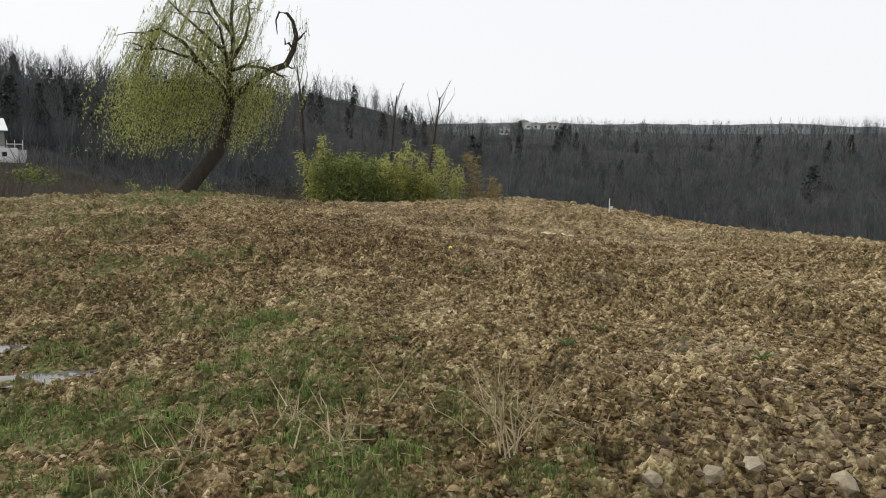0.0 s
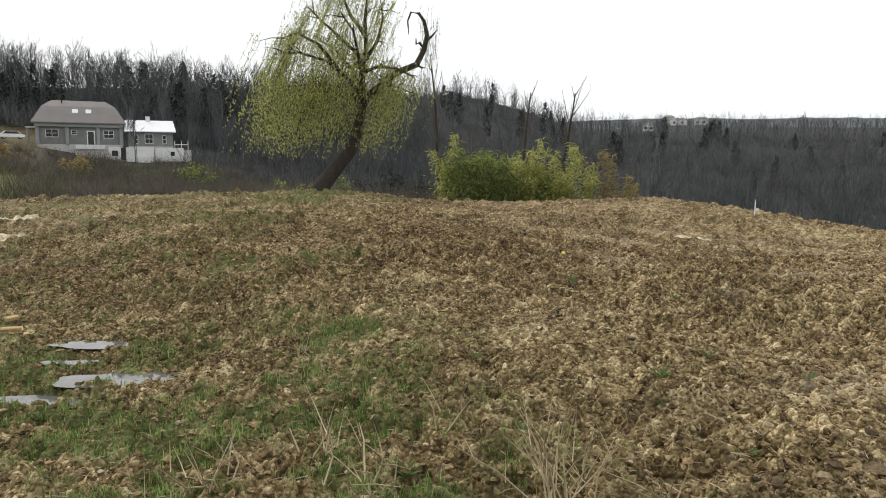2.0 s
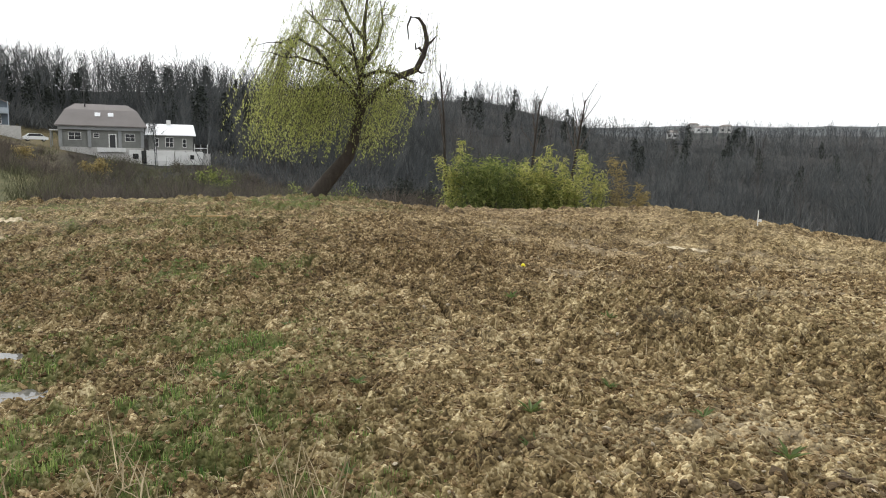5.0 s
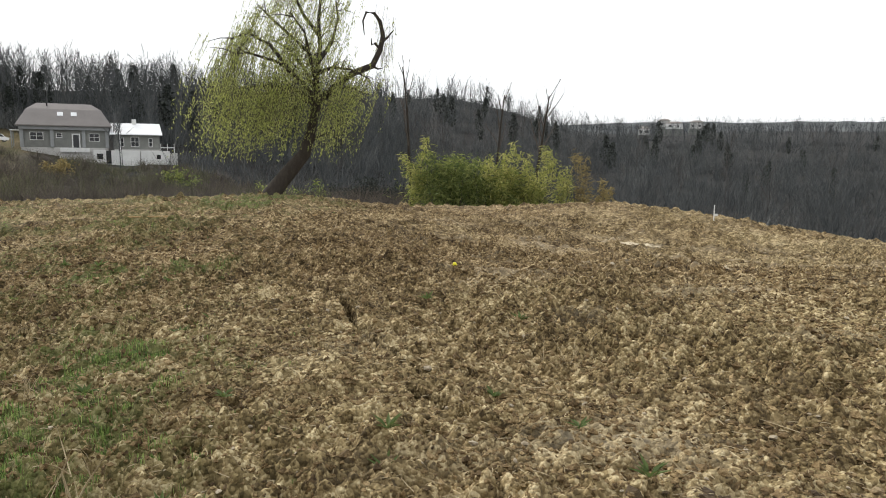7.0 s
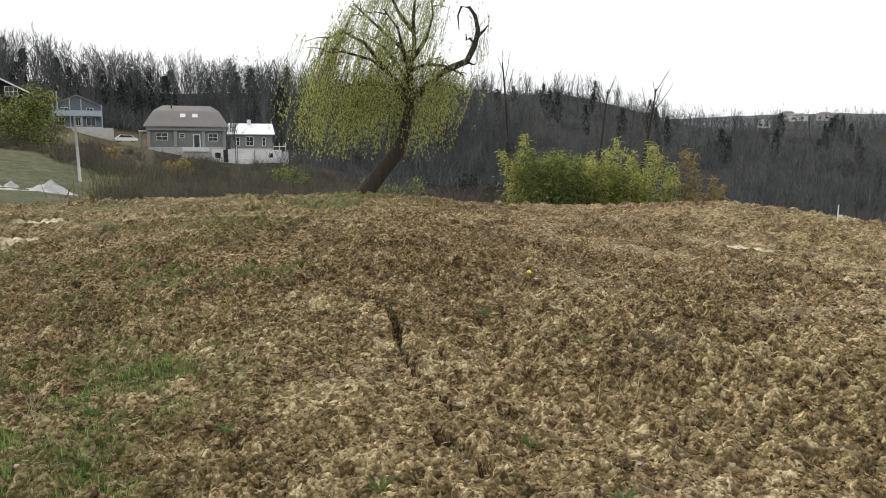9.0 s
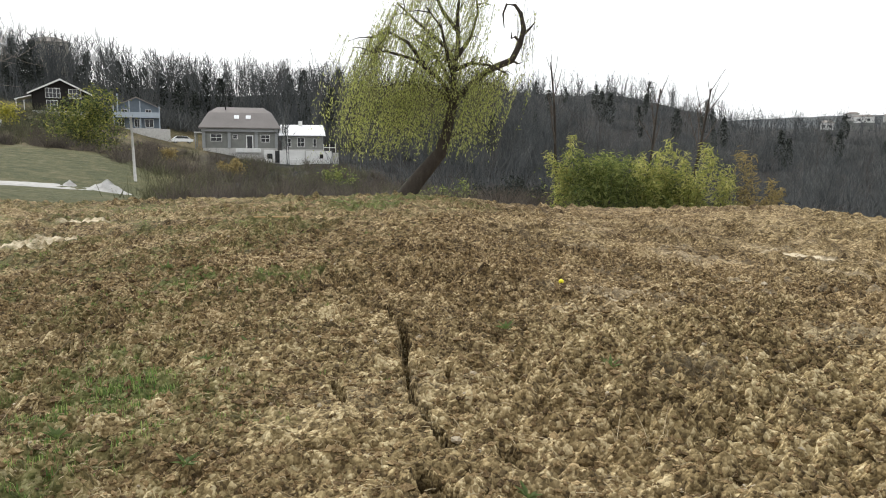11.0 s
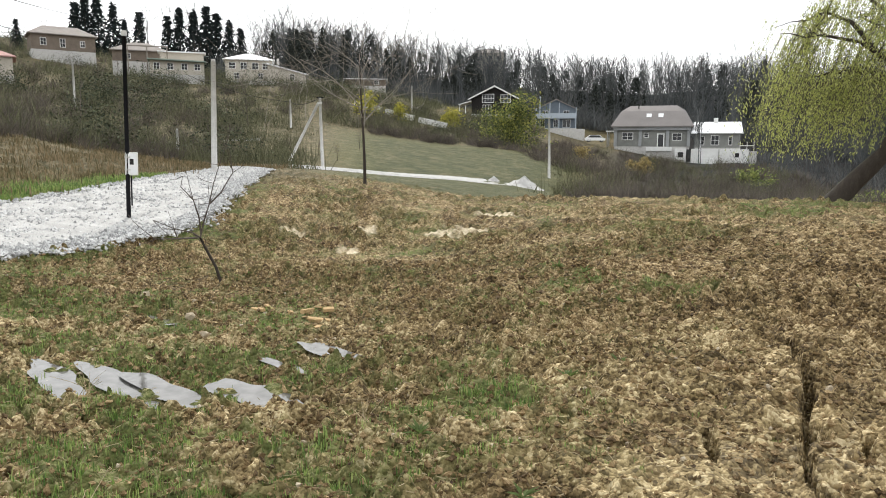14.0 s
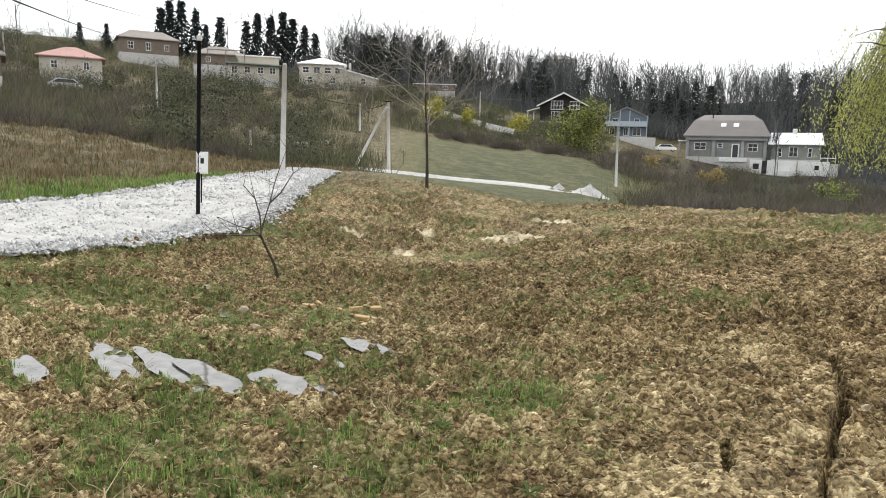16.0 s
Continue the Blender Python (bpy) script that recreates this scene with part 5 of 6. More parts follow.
def black_pole():
    ob = empty("meter_pole", on_ground(-19.73, 9.7, 0.05, 66) @ pose(0, 0, 0, 0, 1.6, 0), "black steel pole with a white electric meter box", "pole")
    piece("shaft", solid("shaft", *tube([(0, 0, -0.2), (0, 0, 2.5), (0, 0, 5.15)], [0.06, 0.058, 0.055], 14), M_BLACK, True), ob)
    part("top_clamp", boxed(-0.07, 0.07, -0.07, 0.07, 5.152, 5.3, 0.02), M_CONCRETE, ob, "pale cable clamp")
    part("hook", boxed(-0.2, 0.02, -0.03, 0.03, 5.1, 5.15), M_BLACK, ob)
    meter = part("meter_box", boxed(-0.06, 0.27, -0.04, 0.16, 1.36, 2.0, 0.015), M_WHITE, ob, "white metal meter box")
    part("box_door", boxed(-0.03, 0.24, -0.055, -0.042, 1.4, 1.96, 0.004), M_WHITE_METAL, meter)
    part("meter_window", boxed(0.06, 0.16, -0.06, -0.056, 1.66, 1.82), M_DARK, meter)
    part("conduit", boxed(0.07, 0.11, 0.0, 0.04, 0.5, 1.358), M_BLACK, ob)
    for z in (1.5, 1.85):
        part("strap", boxed(-0.075, 0.075, -0.075, 0.075, z, z + 0.03), M_CONCRETE, ob)
    return ob


black_pole()


def wire(a, b, sag, radius, label):
    a, b = np.array(a, float), np.array(b, float)
    u = np.linspace(0, 1, 24)[:, None]
    pts = a + (b - a) * u - np.array((0, 0, 4 * sag)) * u * (1 - u)
    tagged(new("overhead_cable", solid("overhead_cable", *tube(pts, np.full(24, radius), 5), M_CABLE, True)), label, "cable")


br_top = np.array((-59.46, 45.6, float(land(-59.36, 45.7)) + 6.95))
wire((-13.29, 0.11, 5.4), (-119.4, 36.3, 18.4), 0.25, 0.042, "black overhead cable over the road")
wire((-14.28, 0.0, 5.48), (-140.7, 51.6, 25.3), 0.25, 0.032, "thin overhead cable to the hillside houses")
concrete_pole(-13.29, 0.11, 5.4 - float(land(-13.29, 0.11)) + 0.1, 0.15, 0.11, "pale concrete pole that carries the road cable", knob=False)
concrete_pole(-14.28, 0.0, 5.48 - float(land(-14.28, 0.0)) + 0.1, 0.15, 0.11, "pale concrete pole that carries the thin cable", knob=False)
x, y, z = spot(54.4, 101)
wire(br_top, (x, y, z + 3.3), 0.5, 0.035, "slack cable between two poles")
x2, y2, z2 = spot(62.0, 112)
wire((x, y, z + 3.3), (x2, y2, z2 + 5), 0.6, 0.035, "slack cable between two poles")


def ribbon(line_a, line_b, n, k, lift, sag=0.0):
    """A strip on the ground between two edge lines."""
    def along(line, u):
        p = np.array(line, float)
        d = np.r_[0, np.cumsum(np.hypot(*np.diff(p, axis=0).T))]
        return np.stack([np.interp(u * d[-1], d, p[:, c]) for c in (0, 1)], -1)
    u = np.linspace(0, 1, n)
    a, b = along(line_a, u), along(line_b, u)
    w = np.linspace(0, 1, k)[None, :, None]
    g = a[:, None] * (1 - w) + b[:, None] * w
    edge = np.minimum(w[..., 0], 1 - w[..., 0]) * 2
    z = land(g[..., 0], g[..., 1]) + lift * np.minimum(1, edge * 4) - 0.06 * (edge < 1e-6) + 0.03 * gnoise(g[..., 0] * 1.2, g[..., 1] * 1.2, 81) + 0.025 * gnoise(g[..., 0] * 5, g[..., 1] * 5, 82)
    v = np.concatenate([g, z[..., None]], -1).reshape(-1, 3)
    i, j = np.meshgrid(np.arange(n - 1), np.arange(k - 1), indexing="ij")
    q = np.stack([i * k + j, i * k + j + 1, (i + 1) * k + j + 1, (i + 1) * k + j], -1).reshape(-1, 4)
    return v, q


M_ROADBED = material("crushed_limestone", [(0.24, 0.235, 0.22), (0.40, 0.395, 0.38), (0.55, 0.545, 0.53)], 2.2, bump=1.0, bump_scale=30)
tagged(new("gravel_road", solid("gravel_road", *ribbon(ROAD_RIGHT[1:], ROAD_LEFT[1:], 160, 40, 0.13), M_ROADBED)), "road of white crushed stone along the field", "road", kind="structure")


def lane(name, bearings, dists, width, label):
    pts = [spot(b, d) for b, d in zip(bearings, dists)]
    inner = [(x * (1 - width / 2 / math.hypot(x, y)), y * (1 - width / 2 / math.hypot(x, y))) for x, y, z in pts]
    outer = [(x * (1 + width / 2 / math.hypot(x, y)), y * (1 + width / 2 / math.hypot(x, y))) for x, y, z in pts]
    tagged(new(name, solid(name, *ribbon(inner, outer, 90, 8, 0.2), M_ROADBED)), label, "road", kind="structure")


lane("gravel_lane", (59, 55.5, 52, 48, 44, 40, 37.2), (68, 70, 72, 73, 74, 75, 76), 5.0, "white gravel lane beyond the field")
lane("upper_lane", (66, 63, 61, 58.5, 56.5), (78, 82, 85, 88, 90), 1.3, "pale gravel lane up the hillside")


def rock_shape(seed, rough=0.25):
    """A lump with twenty faces."""
    g = (1 + 5 ** 0.5) / 2
    v = np.array([(s1, s2 * g, 0) for s1 in (-1, 1) for s2 in (-1, 1)] + [(0, s1, s2 * g) for s1 in (-1, 1) for s2 in (-1, 1)] + [(s2 * g, 0, s1) for s1 in (-1, 1) for s2 in (-1, 1)], float) / 1.9
    f = [(a, b, c) for a in range(12) for b in range(a + 1, 12) for c in range(b + 1, 12)
         if max(np.linalg.norm(v[a] - v[b]), np.linalg.norm(v[b] - v[c]), np.linalg.norm(v[a] - v[c])) < 1.2]
    f = [t if np.dot(np.cross(v[t[1]] - v[t[0]], v[t[2]] - v[t[0]]), v[t[0]]) > 0 else (t[0], t[2], t[1]) for t in f]
    r = np.random.default_rng(seed)
    return v * (1 + r.normal(0, rough, (12, 1))) * (1, 1, 0.75), np.array(f)


def crumb_shape(seed):
    """A small lump with eight faces."""
    r = np.random.default_rng(seed)
    v = np.array([(1, 0, 0), (-1, 0, 0), (0, 1, 0), (0, -1, 0), (0, 0, 1), (0, 0, -1)], float) * r.uniform(0.65, 1.3, (6, 1)) + r.normal(0, 0.12, (6, 3))
    return v, np.array([(0, 2, 4), (2, 1, 4), (1, 3, 4), (3, 0, 4), (2, 0, 5), (1, 2, 5), (3, 1, 5), (0, 3, 5)])


LUMPS = [rock_shape(s) for s in range(6)]


def strew(shapes, x, y, size, seed, lift=0.2, base=ground_height, flat=1.0):
    r = np.random.default_rng(seed)
    pick = r.integers(0, len(shapes), len(x))
    z = base(x, y)
    out = []
    for k, (v, f) in enumerate(shapes):
        q = pick == k
        s = size[q]
        p = np.stack([x[q], y[q], z[q] + s * lift], -1)
        out.append(scatter(v, f, p, r.uniform(0, 6.28, q.sum()), np.stack([s * r.uniform(0.7, 1.3, q.sum()), s * r.uniform(0.7, 1.3, q.sum()), s * flat * r.uniform(0.6, 1.1, q.sum())], -1), r.normal(0, 0.3, (q.sum(), 2))))
    return join(out)


def road_stones():
    r = np.random.default_rng(91)
    n = 24000
    y = -2 + 26 * r.random(n) ** 0.85
    ra = np.interp(y, [p[1] for p in ROAD_RIGHT], [p[0] for p in ROAD_RIGHT])
    la = np.interp(y, [p[1] for p in ROAD_LEFT], [p[0] for p in ROAD_LEFT])
    u = np.where(r.random(n) < 0.25, r.normal(0.0, 0.05, n), r.random(n))
    x = ra + (la - ra) * u + 0.35 * gnoise(y * 0.8, y * 0 + 3.3, 95)
    top = lambda a, b: land(a, b) + 0.10
    return strew([crumb_shape(k) for k in range(6)], x, y, r.uniform(0.022, 0.07, n), 92, 0.2, top)


stuff("road_stones", road_stones(), M_GRAVEL, "loose white crushed stones on the road", "gravel")

# heap of white gravel by the lane
hx, hy = -44.4, 60.3
rr, tt = np.meshgrid(np.linspace(0, 1, 14), np.linspace(0, 2 * np.pi, 40, endpoint=False), indexing="ij")
ex = 2.6 * rr * np.cos(tt) + 0.2 * gnoise(tt * 3, rr * 3, 7)
ey = 1.9 * rr * np.sin(tt)
ez = land(hx + ex, hy + ey) + 1.35 * (1 - rr) ** 1.15 * (1 + 0.25 * gnoise(ex * 1.2, ey * 1.2, 8)) - 0.05
gi, gj = np.meshgrid(np.arange(13), np.arange(40), indexing="ij")
gq = np.stack([gi * 40 + gj, (gi + 1) * 40 + gj, (gi + 1) * 40 + (gj + 1) % 40, gi * 40 + (gj + 1) % 40], -1).reshape(-1, 4)
tagged(new("gravel_heap", solid("gravel_heap", np.stack([hx + ex, hy + ey, ez], -1).reshape(-1, 3), gq, M_ROADBED)), "heap of white gravel dumped beside the lane", "gravel heap")
sx, sy = hx - 3.4 + 0.9 * ex / 2.6, hy - 1.0 + ey / 2
tagged(new("gravel_heap", solid("gravel_heap", np.stack([sx, sy, land(sx, sy) + 0.75 * (1 - rr) - 0.05], -1).reshape(-1, 3), gq, M_ROADBED)), "small heap of white gravel beside the lane", "gravel heap")


# ---- cars far off
def car(bearing, dist, turn, label):
    ob = empty("car", seat(bearing, dist, 0.05, turn), label, "car")
    body = [(-2.0, 0.35), (2.0, 0.35), (2.05, 0.75), (1.5, 0.92), (0.9, 1.42), (-1.1, 1.45), (-1.8, 0.95), (-2.05, 0.85)]
    part("body", prism(bmesh.new(), body, -0.8, 0.8), M_WHITE_METAL, ob)
    part("side_window", prism(bmesh.new(), [(-1.5, 0.95), (1.3, 0.95), (0.8, 1.36), (-1.0, 1.38)], -0.815, -0.803), M_DARK, ob)
    for x in (-1.3, 1.3):
        for y in (-0.78, 0.6):
            v, f = tube([(x, y, 0.32), (x, y + 0.2, 0.32)], [0.32, 0.32], 14)
            w = piece("wheel", solid("wheel", v, f, M_TYRE), ob)
            piece("rim", solid("rim", *tube([(x, y - 0.01, 0.32), (x, y + 0.21, 0.32)], [0.18, 0.18], 10), M_CONCRETE), w)


car(31.6, 152, 5, "small white car parked by the houses")
car(75.3, 106, 8, "white car parked below the red-roofed house")


# ---------------------------------------------------------------- the field close by
def in_view(n, d0, d1, seed, power=1.5, b0=-48, b1=88):
    r = np.random.default_rng(seed)
    d = d0 + (d1 - d0) * r.random(n) ** power
    a = np.radians(r.uniform(b0, b1, n))
    return -d * np.sin(a), d * np.cos(a), r


CRUMBS = [crumb_shape(s) for s in range(8)]


def off_cracks(x, y):
    near_crack = np.min([line_distance(x, y, line) for line in CRACKS], axis=0)
    wet = np.min([np.hypot((x - px) / a, (y - py) / b) for px, py, a, b in PUDDLES], axis=0)
    return (near_crack > 0.075) & (wet > 1.0)


def clod_field():
    x, y, r = in_view(15000, 1.4, 28, 401, 1.15)
    keep = (on_road(x, y) < 0.1) & (grassy(x, y) < 0.75 * r.random(len(x)) + 0.2) & off_cracks(x, y)
    x, y = x[keep], y[keep]
    patch = np.clip(0.8 + 0.8 * gnoise(x * 0.4, y * 0.5, 404), 0.2, 1.8)
    return strew(LUMPS, x, y, np.minimum(r.lognormal(-4.15, 0.40, len(x)) * patch, 0.05), 402, 0.0)


def crumb_field():
    x, y, r = in_view(120000, 1.4, 18, 405, 1.0)
    keep = off_cracks(x, y) & (on_road(x, y) < 0.1) & (gnoise(x * 0.9, y * 1.3, 406) + 0.4 * gnoise(x * 3, y * 4, 407) > r.uniform(-1.2, 0.5, len(x)))
    x, y = x[keep], y[keep]
    return strew(CRUMBS, x, y, np.minimum(r.lognormal(-4.25, 0.4, len(x)) * (0.7 + 0.06 * np.hypot(x, y)), 0.05), 408, 0.35)


stuff("soil_crumbs", crumb_field(), M_CLOD, "fine brown crumbs over the tilled field", "soil")
stuff("soil_clods", clod_field(), M_CLOD, "broken brown clods over the tilled field", "soil")


def clay_lumps():
    r = np.random.default_rng(411)
    n = 9000
    x, y = r.uniform(-1.2, 3.6, n), r.uniform(0.1, 2.7, n)
    keep = (x * 0.55 + 0.3 > (y - 1.2) * 0.7 + r.normal(0, 0.3, n)) & (np.hypot(x - 0.1, y + 0.3) > 0.6)
    x, y = x[keep], y[keep]
    return strew(LUMPS, x, y, np.minimum(r.lognormal(-4.1, 0.5, len(x)), 0.06), 412, 0.25)


M_CLAY = material("ochre_clay_lump", [(0.055, 0.037, 0.02), (0.14, 0.10, 0.054), (0.31, 0.235, 0.135)], 2.5, bump=0.8, bump_scale=50, island=0.5)
stuff("clay_lumps", clay_lumps(), M_CLAY, "heaped ochre clay lumps at the field's edge", "soil")


def pebbles():
    x, y, r = in_view(1300, 2, 26, 421, 1.2)
    return strew(LUMPS, x, y, r.lognormal(-4.25, 0.4, len(x)), 422, 0.35)


stuff("pale_pebbles", pebbles(), M_STONE, "small pale stones in the soil", "stones")


def tuft(seed, blades=11, h=0.07, spread=0.06, lean=0.9):
    r = np.random.default_rng(seed)
    vs, fs = [], []
    for k in range(blades):
        a, lay, t = r.random() * 6.28, r.random() * lean, h * (0.5 + 0.7 * r.random())
        bx, by = r.normal(0, spread, 2)
        w = 0.004 + 0.003 * r.random()
        dx, dy = np.cos(a), np.sin(a)
        n = len(vs) * 1
        base = len(vs)
        vs += [(bx - dy * w, by + dx * w, -0.02), (bx + dy * w, by - dx * w, -0.02), (bx + dx * lay * t * 0.35 - dy * w * 0.8, by + dy * lay * t * 0.35 + dx * w * 0.8, t * 0.6),
               (bx + dx * lay * t * 0.35 + dy * w * 0.8, by + dy * lay * t * 0.35 - dx * w * 0.8, t * 0.6), (bx + dx * lay * t, by + dy * lay * t, t)]
        fs += [(base, base + 1, base + 3), (base, base + 3, base + 2), (base + 2, base + 3, base + 4)]
    return np.array(vs), np.array(fs)


TUFTS = [tuft(s) for s in range(5)]


def grass():
    x, y, r = in_view(60000, 1.5, 30, 431, 1.2)
    g = grassy(x, y)
    keep = (r.random(len(x)) < 1.3 * g) & (on_road(x, y) < 0.15) & off_cracks(x, y)
    x, y = x[keep], y[keep]
    z = ground_height(x, y)
    pick = r.integers(0, 5, len(x))
    out = []
    for k, (v, f) in enumerate(TUFTS):
        q = pick == k
        s = r.uniform(0.25, 0.95, q.sum()) * (0.45 + 0.45 * grassy(x[q], y[q]))
        out.append(scatter(v, f, np.stack([x[q], y[q], z[q]], -1), r.uniform(0, 6.28, q.sum()), s))
    return join(out)


def rough_grass():
    r = np.random.default_rng(451)
    n = 3600
    a, d = np.radians(r.uniform(55, 90, n)), r.uniform(19, 62, n)
    x, y = -d * np.sin(a), d * np.cos(a)
    left = np.interp(y, [p[1] for p in ROAD_LEFT], [p[0] for p in ROAD_LEFT])
    keep = (x < left - 0.3) & (gnoise(x * 0.4, y * 0.4, 452) > r.uniform(-0.8, 0.5, n))
    x, y = x[keep], y[keep]
    v, f = tuft(77, 14, 0.10, 0.10, 1.1)
    return scatter(v * (1, 1, 1), f, np.stack([x, y, ground_height(x, y)], -1), r.uniform(0, 6.28, len(x)), r.uniform(1.6, 4.2, len(x)))


stuff("rough_grass", rough_grass(), M_DRYGRASS, "rough dry grass on the bank above the road", "grass")


def verge_grass():
    r = np.random.default_rng(455)
    y = r.uniform(3, 16, 2600)
    x = np.interp(y, [p[1] for p in ROAD_LEFT], [p[0] for p in ROAD_LEFT]) - np.abs(r.normal(0, 1.0, 2600)) * smooth(17, 8, y) * 1.6 - 0.2
    v, f = tuft(78, 14, 0.10, 0.10, 0.9)
    return scatter(v, f, np.stack([x, y, ground_height(x, y)], -1), r.uniform(0, 6.28, 2600), r.uniform(0.9, 2.2, 2600))


stuff("verge_grass", verge_grass(), M_GRASS, "fresh green grass along the road edge", "grass")
stuff("grass", grass(), M_GRASS, "thin spring grass over moist soil", "grass")


def straw():
    x, y, r = in_view(9000, 1.7, 22, 441, 1.3)
    keep = on_road(x, y) < 0.1
    x, y = x[keep], y[keep]
    n = len(x)
    v, f = tube([(-0.5, 0, 0), (0, 0.03, 0.02), (0.5, 0, 0)], [0.02, 0.022, 0.012], 3, cap=False)
    z = ground_height(x, y) + 0.025
    length = r.lognormal(-3.0, 0.5, n)
    return scatter(v, f, np.stack([x, y, z], -1), r.uniform(0, 6.28, n), np.stack([length, np.full(n, 0.12), np.full(n, 0.12)], -1) * (1, 1, 1))


stuff("straw", straw(), M_STRAW, "scattered dry stalks on the soil", "straw")


def place(x, y, lift=0.0, turn=0.0):
    return pose(x, y, float(ground_height(np.array(x), np.array(y))) + lift, 0, 0, turn)


# the dry weed with pale forked stalks
def dry_weed(x, y, seed, stalks, height, label, spread=0.5, thick=0.006):
    r = np.random.default_rng(seed)
    ob = empty("dry_weed", place(x, y), label, "dead plant")
    for k in range(stalks):
        a = r.random() * 6.28
        out_ = spread * (0.25 + 0.75 * r.random())
        h = height * (0.55 + 0.5 * r.random())
        base = np.array((r.normal(0, 0.07), r.normal(0, 0.07), -0.03))
        tip = base + (np.cos(a) * out_, np.sin(a) * out_, h)
        mid = (base + tip) / 2 + r.normal(0, 0.04, 3)
        shapes = [tube([base, mid, tip], [thick, thick * 0.85, thick * 0.4], 5)]
        for q in range(r.integers(1, 4)):
            u = 0.35 + 0.5 * r.random()
            s = base + (tip - base) * u
            e = s + (r.normal(0, 0.13), r.normal(0, 0.13), 0.08 + 0.16 * r.random())
            shapes.append(tube([s, (s + e) / 2 + (0, 0, 0.01), e], [thick * 0.6, thick * 0.5, thick * 0.25], 4))
        piece("stalk", solid("stalk", *join(shapes), M_STRAW, True), ob)
    return ob


dry_weed(-1.39, 1.59, 1, 17, 0.50, "clump of dead pale forked weed stalks", 0.42, 0.0045)
dry_weed(-2.4, 1.87, 2, 7, 0.22, "few dead pale stalks leaning over", 0.30)
dry_weed(-3.16, 2.05, 3, 6, 0.24, "few dead pale stalks leaning over", 0.28)
dry_weed(-2.75, 2.55, 4, 4, 0.20, "few dead pale stalks leaning over", 0.2)
dry_weed(-1.9, 2.83, 5, 3, 0.32, "two bent dry stalks in bare soil", 0.22)
dry_weed(-3.33, 1.25, 6, 14, 0.20, "matted dead grass stalks", 0.4, 0.004)
dry_weed(-0.78, 1.47, 7, 2, 0.30, "single dry seed stalk", 0.08)
for k, (x, y) in enumerate(((-8.0, 7.0), (-6.9, 5.6), (-2.2, 5.9), (-3.1, 4.6), (-5.8, 3.6), (1.0, 5.0))):
    dry_weed(x, y, 20 + k, 4, 0.16, "small tuft of dead stalks", 0.16, 0.004)


def rosette(x, y, size, seed, label="green leafy weed flat on the soil"):
    r = np.random.default_rng(seed)
    ob = empty("weed", place(x, y, 0.01), label, "weed", "field weeds")
    n = int(9 + 6 * r.random())
    for k in range(n):
        v, f = leaf_shape(size * (0.7 + 0.5 * r.random()), size * 0.24)
        a, up = k * 2.4 + r.normal(0, 0.2), 0.25 + 0.7 * r.random()
        v = np.stack([v[:, 0] * np.cos(up) - v[:, 2] * np.sin(up), v[:, 1], v[:, 0] * np.sin(up) + v[:, 2] * np.cos(up)], -1)
        v = np.stack([v[:, 0] * np.cos(a) - v[:, 1] * np.sin(a), v[:, 0] * np.sin(a) + v[:, 1] * np.cos(a), v[:, 2]], -1)
        piece("leaf", solid("leaf", v, f, M_WEED), ob)


for k, (x, y, s) in enumerate(((-0.33, 3.13, 0.16), (-0.17, 2.28, 0.12), (-1.88, 1.96, 0.16), (-2.13, 2.1, 0.13), (-1.21, 1.28, 0.15), (-0.33, 3.37, 0.12), (-1.42, 2.63, 0.1), (-2.42, 2.87, 0.12), (-2.91, 5.63, 0.14), (-2.65, 6.33, 0.14), (-2.55, 6.95, 0.12), (-2.88, 4.82, 0.13), (0.86, 6.69, 0.12), (-0.15, 7.78, 0.14), (1.26, 5.96, 0.13), (-6.99, 12.44, 0.2), (-6.13, 11.94, 0.2), (-3.84, 9.25, 0.14), (1.06, 2.72, 0.12), (0.88, 3.6, 0.11), (0.39, 4.33, 0.1), (-1.62, 4.37, 0.11))):
    rosette(x, y, s, 500 + k)

# yellow ball, broken wood, boards
bx, by = 0.26, 10.84
bm = bmesh.new()
bmesh.ops.create_icosphere(bm, subdivisions=3, radius=0.036)
ball = part("yellow_ball", bm, M_YELLOW)
tagged(ball, "small bright yellow ball lying on the soil", "ball")
ball.matrix_basis = place(bx, by, 0.055)


def billet(x, y, length, thick, turn, seed, label="short piece of split yellow wood"):
    r = np.random.default_rng(seed)
    bm = boxed(-length / 2, length / 2, -thick / 2, thick / 2, 0, thick * 0.7, thick * 0.12)
    for v in bm.verts:
        v.co.y += r.normal(0, thick * 0.06)
        v.co.z += r.normal(0, thick * 0.05)
    ob = part("firewood", bm, M_WOOD)
    tagged(ob, label, "firewood", "scattered firewood")
    ob.matrix_basis = place(x, y, 0.005) @ pose(0, 0, 0, r.normal(0, 6), r.normal(0, 9), turn)


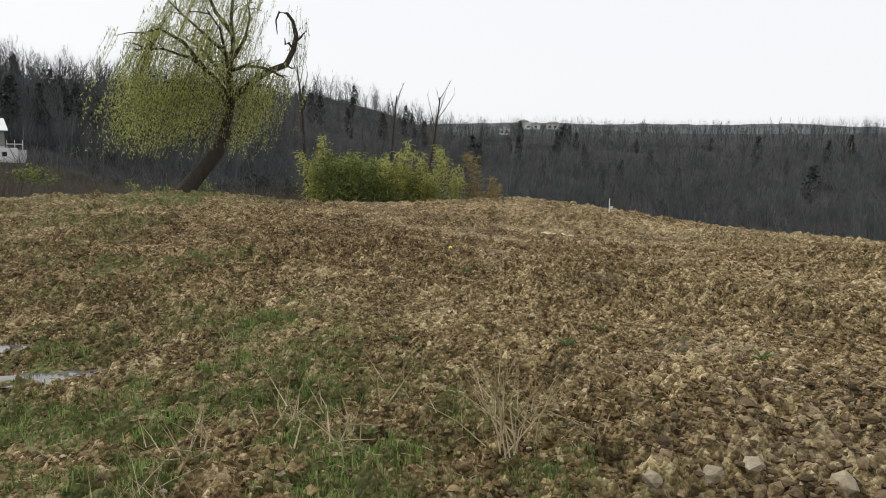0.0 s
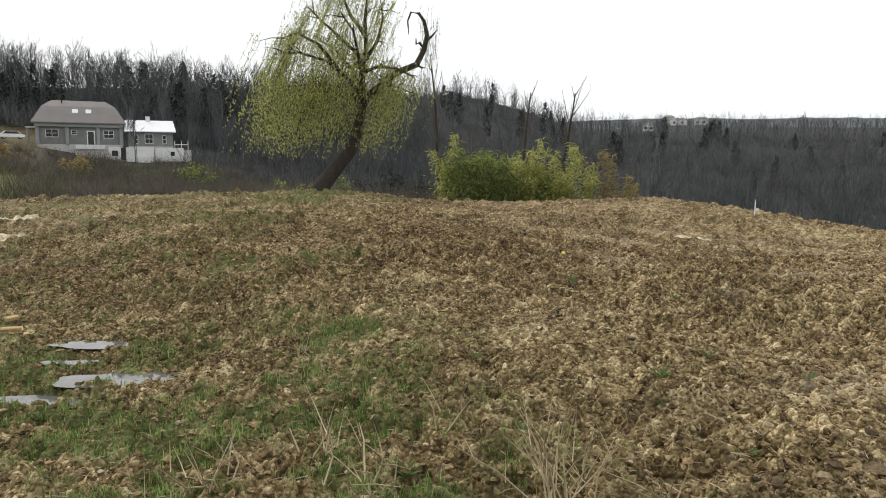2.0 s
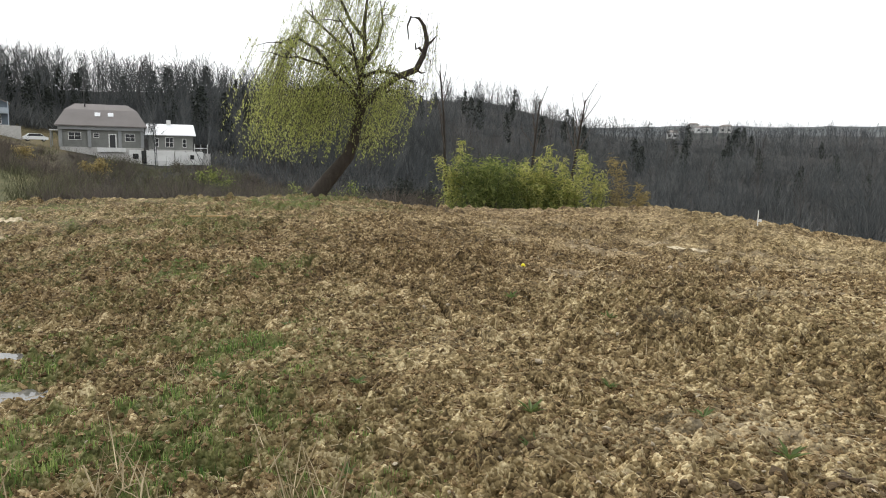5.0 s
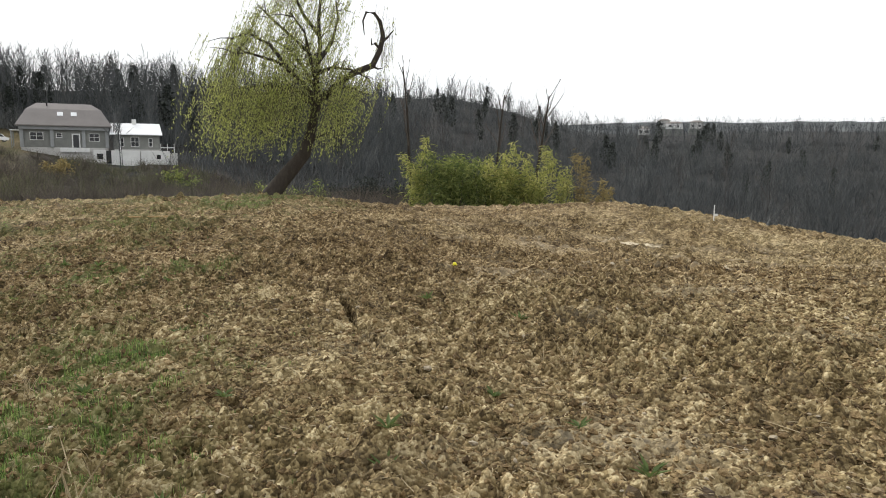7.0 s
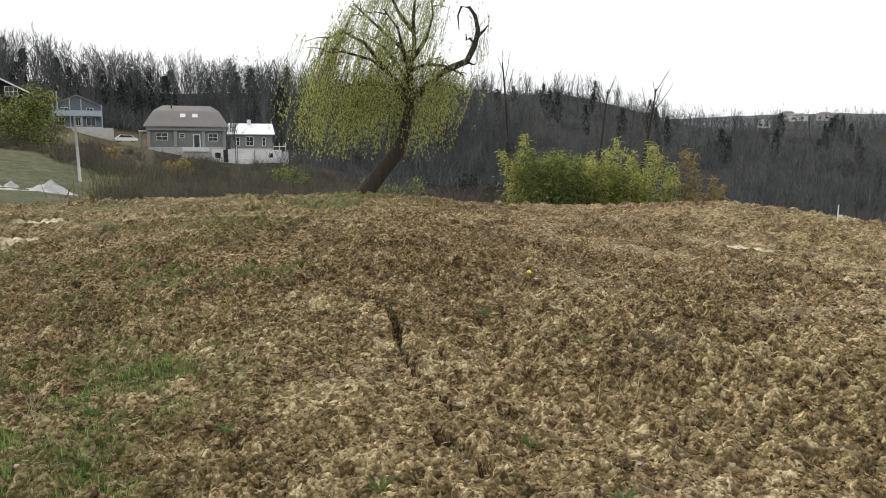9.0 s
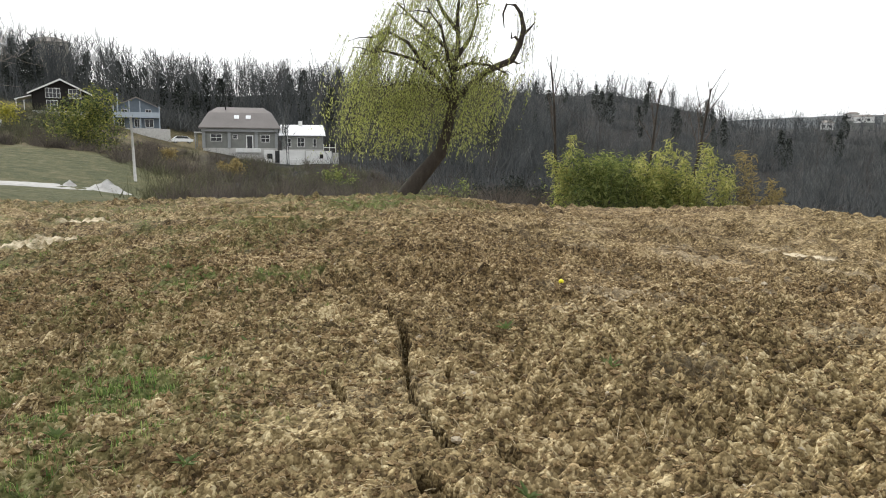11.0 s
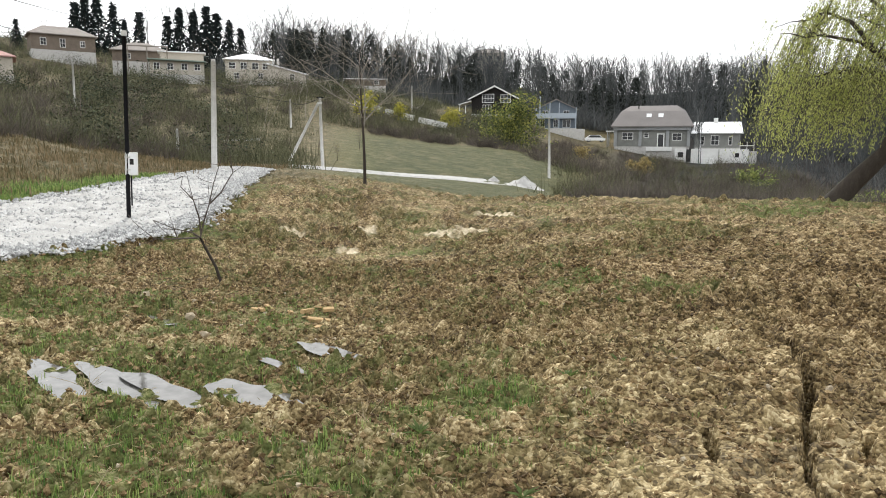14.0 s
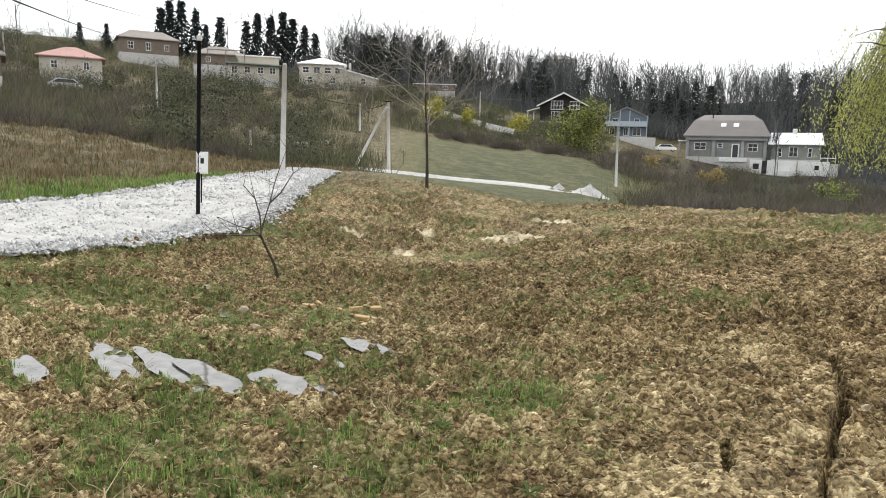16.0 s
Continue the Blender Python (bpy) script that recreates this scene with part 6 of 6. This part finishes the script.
for k, (x, y, n, t, turn) in enumerate(((-7.37, 7.22, 0.42, 0.09, 35), (-7.81, 7.35, 0.26, 0.1, 100), (-8.16, 7.28, 0.3, 0.08, 150), (-8.45, 6.92, 0.34, 0.08, 10), (-8.78, 7.33, 0.4, 0.06, 170), (-8.03, 7.69, 0.5, 0.05, 155), (-7.58, 7.55, 0.2, 0.09, 60), (-7.06, 6.98, 0.16, 0.08, 120), (-8.68, 6.45, 0.22, 0.09, 80))):
    billet(x, y, n * 0.8, t * 0.85, turn, 600 + k)
for x, y, n, turn, lab in ((-8.36, 19.75, 1.1, 18, 'grey weathered stick lying on the field'), (-3.9, 19.9, 0.8, 12, 'grey weathered stick lying on the field'), (1.05, 9.73, 0.45, 5, 'pale flat stick on the soil'), (-3.18, 5.99, 0.16, 15, 'pale flat stone-like chip of wood')):
    billet(x, y, n, 0.06, turn + 10, int(700 + x * 3), lab)


def rock(x, y, s, seed, label="pale yellowish field stone"):
    v, f = rock_shape(seed, 0.15)
    ob = new("stone", solid("stone", v * s, f, M_STONE))
    ob.matrix_basis = place(x, y, s * 0.2, seed * 40)
    tagged(ob, label, "stone", "field stones")


for k, (x, y, s) in enumerate(((-11.51, 6.59, 0.09), (-8.44, 5.87, 0.08), (-7.56, 5.62, 0.08), (-0.32, 1.18, 0.07), (-0.16, 1.08, 0.06), (0.2, 0.84, 0.08), (-0.74, 1.08, 0.06), (-9.95, 6.68, 0.08), (-6.24, 6.58, 0.08))):
    rock(x, y, s, 30 + k)

# puddles
for k, (px, py, a, b) in enumerate(PUDDLES):
    r = np.random.default_rng(800 + k)
    t = np.linspace(0, 2 * np.pi, 30, endpoint=False)
    rad = 1.0 + 0.2 * np.sin(2 * t + k) + 0.12 * np.sin(5 * t + 2 * k)
    bm = bmesh.new()
    ring = [bm.verts.new((a * q * np.cos(w), b * q * np.sin(w), 0)) for q, w in zip(rad, t)]
    bm.faces.new(ring)
    bmesh.ops.triangulate(bm, faces=bm.faces)
    ob = part("puddle", bm, M_WATER)
    ob.matrix_basis = pose(px, py, puddle_level(px, py) - 0.004)
    tagged(ob, "shallow puddle reflecting the white sky", "puddle", "puddles", "structure")

# thin white stake at the brow
ob = empty("marker_stake", on_ground(10.97, 27.26, 0.1), "thin white marker stake on the brow", "stake")
piece("rod", solid("rod", *tube([(0, 0, 0), (0, 0, 0.75)], [0.025, 0.022], 8), M_WHITE), ob)
part("tag", boxed(0.03, 0.16, -0.01, 0.01, 0.3, 0.4, 0.004), M_WHITE, ob)
